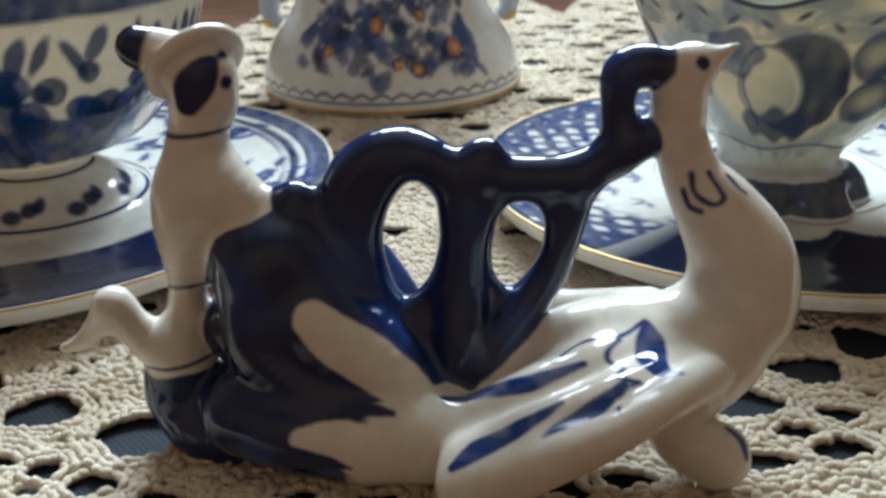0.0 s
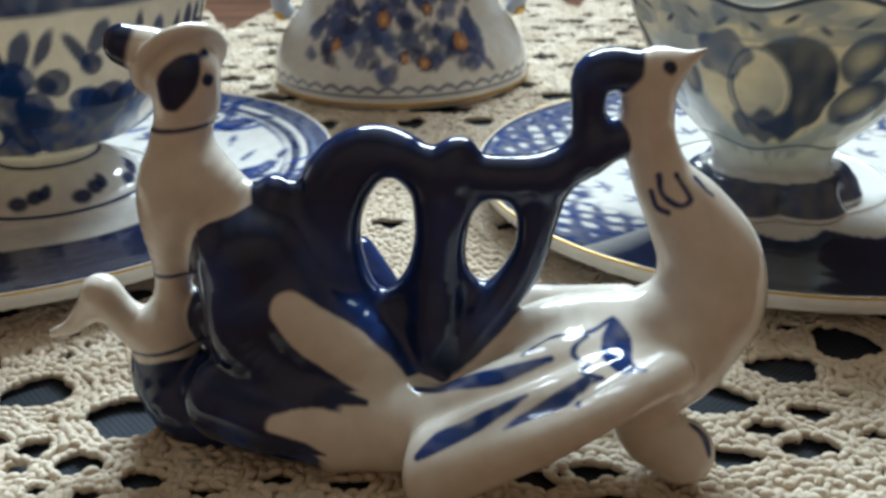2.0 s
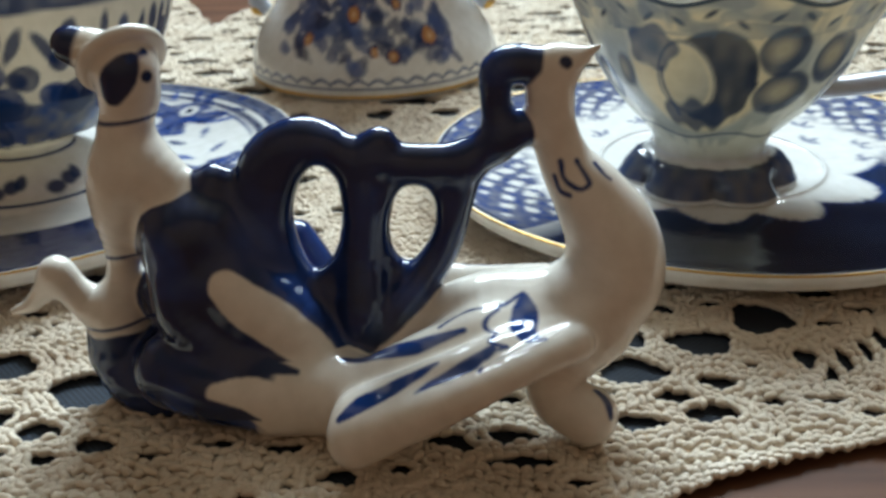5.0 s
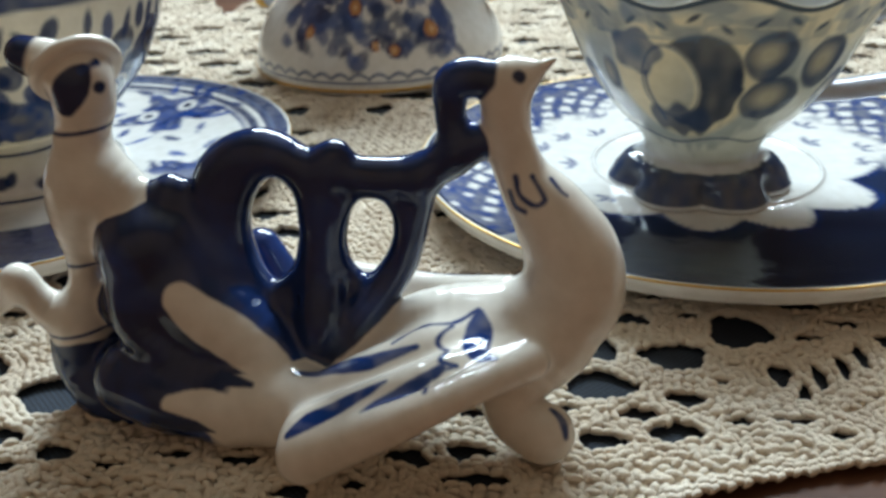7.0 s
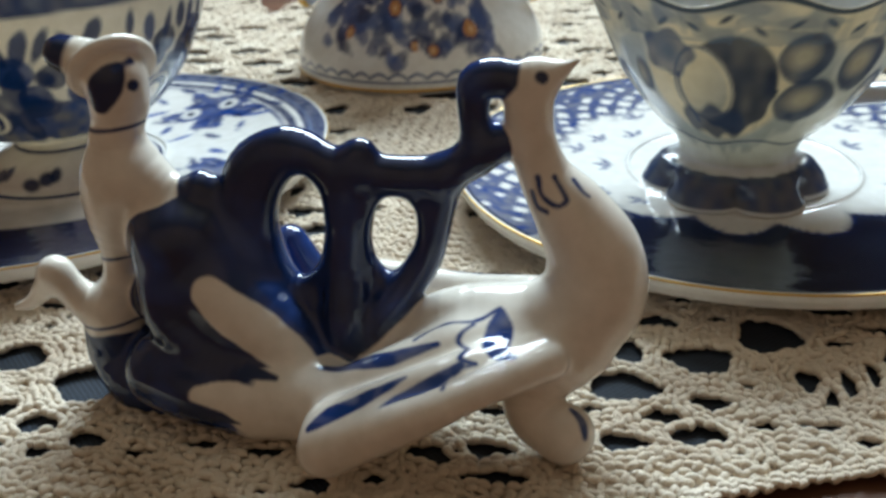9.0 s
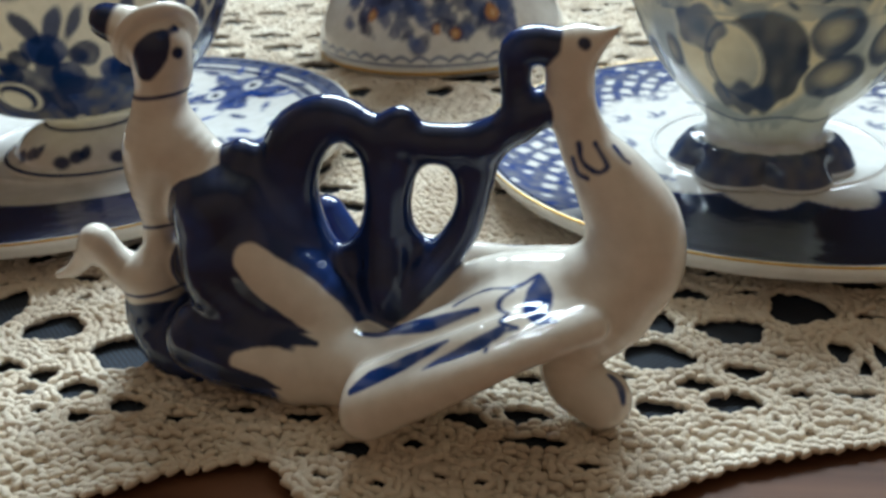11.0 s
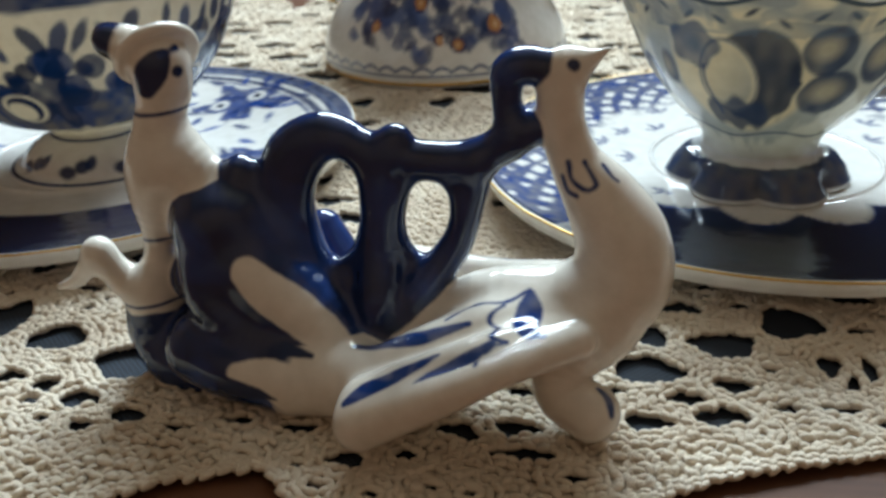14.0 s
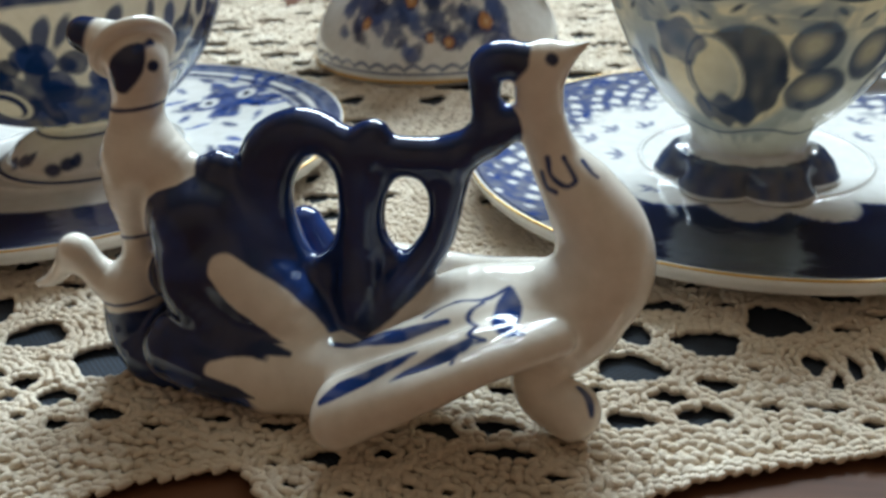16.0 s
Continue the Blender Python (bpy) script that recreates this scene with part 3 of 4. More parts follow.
def fig_field(p):
    d = np.full(len(p), 1e3)
    for name, blue, run in FIG_RUNS:
        lo, hi = run[:, :3].min(0) - run[:, 3].max() - 5, run[:, :3].max(0) + run[:, 3].max() + 5
        near = np.flatnonzero(((p > lo) & (p < hi)).all(1))
        if len(near):
            d[near] = blend(d[near], run_distance(p[near], run), 3.2 if name.startswith("lobe") else 1.8 if blue else 3.0)
    near = np.flatnonzero((np.abs(p - BRIM_AT) < 13).all(1))
    if len(near):
        d[near] = blend(d[near], brim_distance(p[near]), 0.5)
    return d


def surface_of(field, lo, hi, step):
    """A quad mesh of the zero surface of a field on a grid (surface nets), drawn tight to the field."""
    axes = [np.arange(lo[i], hi[i] + step, step) for i in range(3)]
    shape = tuple(len(a) for a in axes)
    grid = np.stack(np.meshgrid(*axes, indexing="ij"), -1).reshape(-1, 3)
    f = field(grid).reshape(shape)
    inside = f < 0
    cells = tuple(s - 1 for s in shape)
    total, count = np.zeros((*cells, 3)), np.zeros(cells)
    corner = lambda o: tuple(slice(o[i], o[i] + cells[i]) for i in range(3))
    for axis in range(3):
        for b in (0, 1):
            for c in (0, 1):
                o = [0, 0, 0]
                o[(axis + 1) % 3], o[(axis + 2) % 3] = b, c
                e = list(o)
                e[axis] = 1
                fa, fb = f[corner(o)], f[corner(e)]
                cross = (fa < 0) != (fb < 0)
                t = np.where(cross, fa / np.where(cross, fa - fb, 1), 0)
                for i in range(3):
                    total[..., i] += cross * (o[i] + (t if i == axis else 0))
                count += cross
    mixed = count > 0
    index = np.full(cells, -1)
    index[mixed] = np.arange(mixed.sum())
    base = np.stack(np.nonzero(mixed), 1)
    verts = (base + total[mixed] / count[mixed][:, None]) * step + np.array(lo)
    faces = []
    for axis in range(3):
        u, v = (axis + 1) % 3, (axis + 2) % 3
        lo_s, hi_s = [slice(None)] * 3, [slice(None)] * 3
        lo_s[axis], hi_s[axis] = slice(0, -1), slice(1, None)
        a, b = inside[tuple(lo_s)], inside[tuple(hi_s)]
        at = np.stack(np.nonzero(a != b), 1)
        at = at[(at[:, u] > 0) & (at[:, v] > 0) & (at[:, u] < cells[u]) & (at[:, v] < cells[v])]
        quad = []
        for du, dv in ((1, 1), (0, 1), (0, 0), (1, 0)):
            q = at.copy()
            q[:, u] -= du
            q[:, v] -= dv
            quad.append(index[tuple(q.T)])
        quad = np.stack(quad, 1)
        flip = ~a[tuple(at.T)]
        quad[flip] = quad[flip][:, ::-1]
        faces.append(quad)
    return drawn(verts, field), np.concatenate(faces)


def drawn(verts, field):
    """Points moved onto the zero surface along its slope."""
    f = field(verts)
    g = np.stack([field(verts + d) - f for d in np.eye(3) * 0.08], 1) / 0.08
    return verts - np.clip(f, -0.3, 0.3)[:, None] * g / np.maximum((g * g).sum(1), 0.3)[:, None]


def halved(verts, faces, field):
    """Every quad cut into four, the new points drawn to the field."""
    n = len(verts)
    edges = np.sort(np.stack([faces, np.roll(faces, -1, 1)], 2).reshape(-1, 2), 1)
    key, back = np.unique(edges[:, 0].astype(np.int64) * n + edges[:, 1], return_inverse=True)
    middle = (verts[key // n] + verts[key % n]) / 2
    centre = verts[faces].mean(1)
    mid = back.reshape(-1, 4) + n
    cen = np.arange(len(faces)) + n + len(middle)
    out = np.concatenate([np.stack([faces[:, i], mid[:, i], cen, mid[:, i - 1]], 1) for i in range(4)])
    return drawn(np.concatenate([verts, middle, centre]), field), out


FIG_STROKES = [
    ("white petal one", [(-24.4, -10.4, 30.9, 2.5), (-21.2, -11.3, 27.9, 3.5), (-16.0, -11.7, 24.2, 3.8), (-11.1, -11.4, 20.0, 3.2), (-6.6, -12.6, 17.3, 2.5)]),
    ("white petal two", [(-26.6, -16.2, 12.6, 1.5), (-21.2, -16.9, 12.8, 2.8), (-15.5, -16.8, 10.0, 4.4), (-10.5, -17.5, 8.5, 6.0), (-6.7, -17.7, 13.8, 5.2), (0.0, -21.9, 17.8, 4.5)]),
    ("tail point", [(-29.0, -9.4, 17.1, 3.3), (-21.1, -12.4, 16.9, 2.1), (-12.5, -14.2, 16.2, 0.3)]),
    ("tail tip", [(-19.1, -18.2, 8.7, 0.0), (-22.7, -17.3, 9.2, 1.0), (-28.7, -16.4, 9.4, 2.4)]),
    ("wing stroke one", [(-2.9, -26.4, 15.2, 0.4), (0.3, -25.4, 17.3, 1.5), (5.9, -24.7, 20.1, 1.2), (13.0, -22.5, 23.5, 0.2)]),
    ("wing stroke two", [(8.8, -28.6, 19.2, 0.4), (11.7, -27.1, 20.4, 1.4), (16.8, -24.7, 23.2, 1.2), (22.1, -20.8, 25.5, 0.3)]),
    ("wing stroke three", [(-4.5, -12.2, 17.6, 0.3), (1.2, -13.2, 19.2, 1.2), (9.1, -14.8, 22.1, 1.2), (17.1, -14.0, 24.7, 0.2)]),
    ("line one", [(12.9, -12.2, 24.3, 0.2), (17.7, -9.1, 25.7, 0.2), (22.9, -9.6, 26.9, 0.2), (27.3, -7.3, 28.4, 0.2)]),
    ("line two", [(22.9, -10.3, 26.7, 0.2), (21.1, -12.2, 26.0, 0.2), (20.8, -13.8, 25.2, 0.2), (22.6, -16.3, 25.6, 0.2), (21.8, -19.6, 25.9, 0.2), (24.4, -20.2, 25.3, 0.2)]),
    ("line three", [(20.2, -28.3, 25.8, 0.1), (21.3, -22.3, 24.7, 0.2), (24.4, -20.2, 25.3, 0.2)]),
    ("shoulder patch", [(27.6, -8.1, 28.1, 0.5), (27.6, -11.4, 26.4, 2.0), (27.5, -16.1, 25.8, 1.8), (30.1, -19.2, 26.2, 0.8)]),
    ("neck line one", [(32.6, -3.0, 48.5, 0.2), (33.5, -3.7, 46.2, 0.2), (35.1, -4.9, 45.7, 0.2)]),
    ("neck line two", [(33.5, -3.3, 51.3, 0.2), (34.2, -3.9, 48.4, 0.2), (36.7, -5.2, 46.9, 0.2), (38.3, -4.9, 47.9, 0.2), (37.1, -3.6, 49.9, 0.2), (36.3, -3.0, 51.2, 0.2)]),
    ("neck line three", [(39.4, -2.2, 50.4, 0.2), (40.9, -3.3, 48.8, 0.2), (41.9, -3.5, 48.1, 0.2)]),
    ("far wing stroke one", [(24.0, 15.0, 22.6, 0.2), (14.0, 21.5, 18.4, 0.9), (4.0, 26.5, 16.9, 0.3)]),
    ("far wing stroke two", [(26.0, 18.5, 21.0, 0.2), (17.0, 25.5, 17.4, 0.6), (8.0, 30.0, 15.4, 0.2)]),
    ("far wing line", [(27.5, 12.5, 23.6, 0.2), (20.0, 16.0, 21.6, 0.2), (10.0, 21.0, 18.6, 0.2)]),
    ("foot mark", [(40.2, -14.2, 13.0, 0.2), (41.8, -15.8, 11.4, 0.6), (42.3, -17.3, 9.4, 0.3)]),
    ("hair", [(-41.4, -3.2, 63.7, 1.8), (-40.1, -3.2, 65.8, 2.5), (-38.6, -2.9, 67.7, 2.0), (-37.4, -1.8, 69.2, 0.8)]),
    ("fringe", [(-37.8, -2.1, 69.1, 0.4), (-36.1, 0.4, 69.9, 0.4)]),
    ("bird eye", [(33.9, -2.2, 67.8, 0.7), (34.2, -2.3, 67.7, 0.7)]),
    ("doll eye", [(-35.7, -1.1, 66.1, 0.6), (-35.6, -0.9, 66.0, 0.6)]),
    ("boot", [(-66.1, -0.7, 22.2, 0.3), (-67.9, -2.2, 21.9, 0.3)]),
]


def figurine():
    verts, faces = surface_of(fig_field, (-74, -36, -1), (57, 42, 78), 0.66)
    verts, faces = halved(verts, faces, fig_field)
    blue_d, white_d = np.full(len(verts), 1e3), np.full(len(verts), 1e3)
    for name, blue, run in FIG_RUNS:
        d = run_distance(verts, run)
        if blue:
            blue_d = np.minimum(blue_d, d)
        else:
            white_d = np.minimum(white_d, d)
    x, y, z = verts.T
    cream = GLAZE_WHITE * np.array([1.0, 0.955, 0.895])
    brush = value_noise(x / 2.2 + 9, z / 2.2 + y / 3, 5)
    tone = 0.75 + 0.5 * value_noise(x / 5 + 3, (y + z) / 5, 6)
    col = np.tile(cream, (len(verts), 1))
    thin = np.clip(2.2 * value_noise(x / 7 + 1, z / 6 + y / 9, 8) - 0.9, 0, 1) * (0.6 + 0.4 * brush)
    deep = INK[None] * tone[:, None] * 1.1 + COBALT[None] * 0.55 * thin[:, None]
    a = edge_of(blue_d - white_d + 0.5 * (brush - 0.5), 0.5)[:, None]
    col = col * (1 - a) + deep * a
    reach = {}
    for name, points in FIG_STROKES:
        run = np.array(points, float)
        reach[name] = run_distance(verts, smooth_run(run) if len(run) > 2 else run) + 0.25 * (brush - 0.5)
    for name in ("white petal one", "white petal two"):
        col = ink_on(col, edge_of(reach[name] - 0.6, 0.6), cream)
    for name, d in reach.items():
        if name.startswith("white"):
            continue
        if name in ("hair", "fringe"):
            d = np.maximum(d, 0.8 - brim_distance(verts))
        thin = "line" in name or name in ("boot", "fringe")
        ink = COBALT * 0.8 if "stroke" in name or "patch" in name else COBALT * 0.7 if thin else INK
        ink = COBALT * 0.5 + WASH * 0.3 if name == "foot mark" else ink
        shade = np.clip(1.12 - 0.3 * brush, 0, 1) if ink is not INK else 1.0
        col = ink_on(col, edge_of(d - (0.25 if thin else 0.35), 0.5) * shade, ink)
    for z0, x0, x1 in ((58.0, -50, -34), (32.3, -54, -40), (19.6, -60, -38)):
        band = np.abs(z - z0 - 0.08 * (x + 46)) - 0.38
        col = ink_on(col, edge_of(band, 0.5) * (x > x0) * (x < x1) * (y < 9), INK * 1.6)
    skirt = np.maximum(z - 17.6 - 0.08 * (x + 46) + 1.2 * (brush - 0.5), x + 38)
    col = ink_on(col, edge_of(skirt, 0.6) * (x > -62), INK * 1.2)
    pom = np.sqrt((x + 49.9) ** 2 + (y - 2) ** 2 + (z - 71.2) ** 2) - 4.4
    col = ink_on(col, edge_of(pom, 0.6), INK)
    ob = mesh_object("porcelain_figurine", verts / 1000, faces, PORCELAIN)
    ob.location = (FIG_AT[0] / 1000, FIG_AT[1] / 1000, FIG_AT[2] / 1000)
    set_paint(ob, col)
    return tagged(ob, "white and cobalt glazed porcelain bird figurine with a doll rider", "figurine")


figurine()


# ---- tableware: turned porcelain with brushwork ----
def turned(name, profile, steps, around, parent, wave=None, mat=PORCELAIN, closed=True):
    """A turned body. profile: radius, height in millimetres, from the outer foot over the rim to the inner middle; wave(theta, s, r, z) bends it. Returns the object, theta and s of every vertex."""
    run = smooth_run([(r, 0, z, 0) for r, z in profile], steps)
    r, z = np.maximum(run[:, 0], 0.02), run[:, 2]
    n, m = len(r), around
    s = np.repeat(np.arange(n) / (n - 1) * (len(profile) - 1), m)
    th = np.tile(np.arange(m) * 2 * np.pi / m, n)
    rr, zz = np.repeat(r, m), np.repeat(z, m)
    if wave:
        rr, zz = wave(th, s, rr, zz)
    verts = np.stack([rr * np.cos(th), rr * np.sin(th), zz], 1) / 1000
    i = (np.arange(n - 1)[:, None] * m + np.arange(m)).ravel()
    j = (np.arange(n - 1)[:, None] * m + (np.arange(m) + 1) % m).ravel()
    faces = np.stack([i, j, j + m, i + m], 1)
    ob = mesh_object(name, verts, faces, mat, parent)
    return ob, th, s, rr, zz


def ring_line(name, radius, z, thick, parent, mat, around=128, wave=None):
    th = np.arange(around) * 2 * np.pi / around
    c = np.arange(8) * 2 * np.pi / 8
    R = radius + (wave(th) if wave else 0)
    v = np.stack([((R[:, None] if wave else radius) + thick * np.cos(c)) * np.cos(th)[:, None], ((R[:, None] if wave else radius) + thick * np.cos(c)) * np.sin(th)[:, None], np.broadcast_to(z + thick * np.sin(c), (around, 8))], 2).reshape(-1, 3) / 1000
    i, k = np.meshgrid(np.arange(around), np.arange(8), indexing="ij")
    a = lambda p, q: ((p % around) * 8 + q % 8).ravel()
    faces = np.stack([a(i, k), a(i + 1, k), a(i + 1, k + 1), a(i, k + 1)], 1)
    return mesh_object(name, v, faces, mat, parent)


def bent(th, middle):
    return (th - middle + np.pi) % (2 * np.pi) - np.pi


def blob(u, v, cu, cv, a, b, turn=0.0):
    """Signed distance to an ellipse on the unrolled surface."""
    c, s = math.cos(turn), math.sin(turn)
    p, q = (u - cu) * c + (v - cv) * s, -(u - cu) * s + (v - cv) * c
    return (np.sqrt((p / a) ** 2 + (q / b) ** 2) - 1) * np.minimum(a, b)


def tube(name, points, parent, mat=PORCELAIN, sides=12, colour=None, flat=1.0):
    run = smooth_run(points, 8)
    p, r = run[:, :3], run[:, 3]
    d = np.gradient(p, axis=0)
    d /= np.linalg.norm(d, axis=1)[:, None]
    side = np.array([0.0, 1.0, 0.0])
    up = np.cross(d, side)
    up /= np.linalg.norm(up, axis=1)[:, None]
    a = np.arange(sides) * 2 * np.pi / sides
    v = p[:, None] + r[:, None, None] * (np.cos(a)[None, :, None] * up[:, None] + flat * np.sin(a)[None, :, None] * side)
    n = len(p)
    i, k = np.meshgrid(np.arange(n - 1), np.arange(sides), indexing="ij")
    at = lambda q, w: (q * sides + w % sides).ravel()
    faces = np.stack([at(i, k), at(i, k + 1), at(i + 1, k + 1), at(i + 1, k)], 1)
    ob = mesh_object(name, v.reshape(-1, 3) / 1000, faces, mat, parent)
    if colour is not None:
        set_paint(ob, np.tile(colour, (n * sides, 1)))
    return ob


def saucer(name, at, radius, rim_z, well_z, label, style, seed):
    thing = anchor(name, at, label, "saucer", "saucers on the lace")
    R, w = radius, well_z
    prof = [(R * 0.50, 1.2), (R * 0.56, 0.2), (R * 0.60, 1.6), (R * 0.80, 4.4), (R * 0.955, rim_z - 5.4), (R * 0.992, rim_z - 2.6), (R, rim_z - 0.4), (R * 0.985, rim_z), (R * 0.90, rim_z - 1.0), (R * 0.78, w + 0.55 * (rim_z - w)), (R * 0.60, w + 1.2), (R * 0.42, w + 0.2), (R * 0.385, w + 1.0), (R * 0.34, w + 0.1), (0.5, w)]
    ob, th, s, rr, zz = turned("plate", prof, 12, 480, thing)
    inner = s >= 7
    col = np.tile(GLAZE_WHITE, (len(th), 1))
    n1 = value_noise(th * 9 + seed, rr / 3, seed)
    n2 = value_noise(th * 30 + seed, rr / 1.6, seed + 1)
    close = edge_of(np.abs(bent(th, style["dark_at"])) - style["dark_span"], 0.22)
    near = close > 0.5
    if style["kind"] == "scallop":
        turn = bent(th, -1.485)
        wave = 1 - 2 * np.abs(np.sin(5.4 * turn + 0.35 * np.sin(2.7 * turn)))
        edge = R * (0.525 - 0.055 * wave) + 0.6 * (n1 - 0.5)
        # Navy border; its near side is painted darker where no window reflects in it.
        solid = edge_of(edge - rr, 0.8) * inner * close
        col = ink_on(col, solid, INK * np.array([1.0, 0.95, 0.75]) * (0.8 + 0.4 * n1[:, None]))
        col = ink_on(col, edge_of(np.abs(rr - edge - 1.0) - 1.3, 0.9) * inner * close, COBALT * 0.5)
        col = ink_on(col, edge_of(np.abs(rr - edge + 1.4) - 0.35, 0.5) * inner * close * 0.4, WASH)
        sway = 2.4 * value_noise(th * 6, rr / 9, seed + 7)
        lattice = np.maximum(np.sin(th * 41 + rr * 0.7 + sway), np.sin(th * 41 - rr * 0.7 - 1.5 * sway))
        fill = np.clip((rr / R - 0.74) * 4.5, 0, 1.1)
        hatch = edge_of(0.25 - fill - lattice + 1.5 * (n1 - 0.5), 0.6) * edge_of(R * (0.66 + 0.02 * wave) - rr + 4 * (n1 - 0.5), 5) * inner * ~near
        col = ink_on(col, hatch * (0.75 + 0.25 * n2), COBALT[None] * (0.35 + 0.6 * n2[:, None]))
        for k in range(26):
            a0, r0 = k * 0.2417, R * (0.52 + 0.07 * math.sin(k * 2.3))
            px, py = rr * np.cos(th) - r0 * math.cos(a0), rr * np.sin(th) - r0 * math.sin(a0)
            for j in range(3):
                t = a0 + 1.1 * (j - 1)
                leaf = blob(px, py, 2.6 * math.cos(t), 2.6 * math.sin(t), 2.2, 0.75, t)
                col = ink_on(col, edge_of(leaf + 0.4 * (n2 - 0.5), 0.7) * inner * ~near * 0.85, COBALT * 0.8)
        rim = edge_of(R * 0.975 - rr, 0.5) * inner
        col = ink_on(col, rim * ~near, COBALT * 0.3)
    else:
        col = ink_on(col, edge_of(R * 0.60 - rr + 1.4 * (n1 - 0.5), 1.0) * inner * close, COBALT * 0.42)
        col = ink_on(col, edge_of(R * 0.77 - rr + 1.0 * (n1 - 0.5), 1.2) * inner * close, INK * 0.9)
        far = inner * (1 - close)
        for r0, half, ink in ((0.945, 3.6, INK * 1.5), (0.93, 0.5, WASH), (0.865, 1.5, COBALT * 0.4), (0.83, 0.5, COBALT * 0.7)):
            col = ink_on(col, edge_of(np.abs(rr - R * r0) - half - 0.5 * (n1 - 0.5), 0.7) * far * (0.8 + 0.2 * n2), ink)
        # open flowers with ragged petals and ringed eyes, leaves and small strokes between them
        for a0 in (0.99, 2.15, -0.12, 3.3):
            cu, cv = 0.70 * R * math.cos(a0), 0.70 * R * math.sin(a0)
            px, py = rr * np.cos(th) - cu, rr * np.sin(th) - cv
            ang, rad = np.arctan2(py, px), np.hypot(px, py)
            petal = rad - (15.0 + 4.0 * np.cos(ang * 5 + a0) + 1.8 * np.cos(ang * 11)) - 3 * (n2 - 0.5)
            body = edge_of(petal, 1.5) * far
            col = ink_on(col, body * (0.86 + 0.14 * n1), COBALT[None] * (0.45 + 0.7 * n2[:, None]))
            col = ink_on(col, edge_of(np.abs(np.sin(ang * 5 + 0.5)) - 0.10, 0.1) * edge_of(np.abs(rad - 12) - 4, 1) * far * 0.35, GLAZE_WHITE)
            for ex, ey in ((6.0 * math.cos(a0), 6.0 * math.sin(a0)), (-8.5, -3.0)):
                ring = np.hypot(px - ex, (py - ey) / 1.3) - 3.4
                col = ink_on(col, edge_of(ring, 0.6) * far, GLAZE_WHITE)
                col = ink_on(col, edge_of(ring + 1.9, 0.6) * far, INK)
            for k in range(14):
                t = a0 + 0.449 * k
                out = 23 + 3.5 * math.sin(5 * k)
                leaf = blob(px, py, out * math.cos(t), out * math.sin(t), 4.2, 1.1 + 0.4 * (k % 2), t + 0.7 * math.sin(3 * k))
                col = ink_on(col, edge_of(leaf + 0.8 * (n2 - 0.5), 0.8) * far * 0.9, COBALT * (0.6 + 0.4 * (k % 3)))
    set_paint(ob, col)
    ring_line("gold_rim", R * 0.998, rim_z - 0.1, 0.32, thing, GOLD, 256)
    return thing


SAUCER_Z = 0.0012
saucer("saucer", (0.126, 0.260, SAUCER_Z), 83, 11.6, 7.2, "white porcelain saucer with a scalloped navy border and gold rim", dict(kind="scallop", dark_at=-1.2, dark_span=1.15), 11)
saucer("saucer", (-0.086, 0.258, SAUCER_Z), 87, 11.4, 5.6, "white porcelain saucer with blue flowers, blue border and gold rim", dict(kind="flowers", dark_at=-1.45, dark_span=1.3), 23)


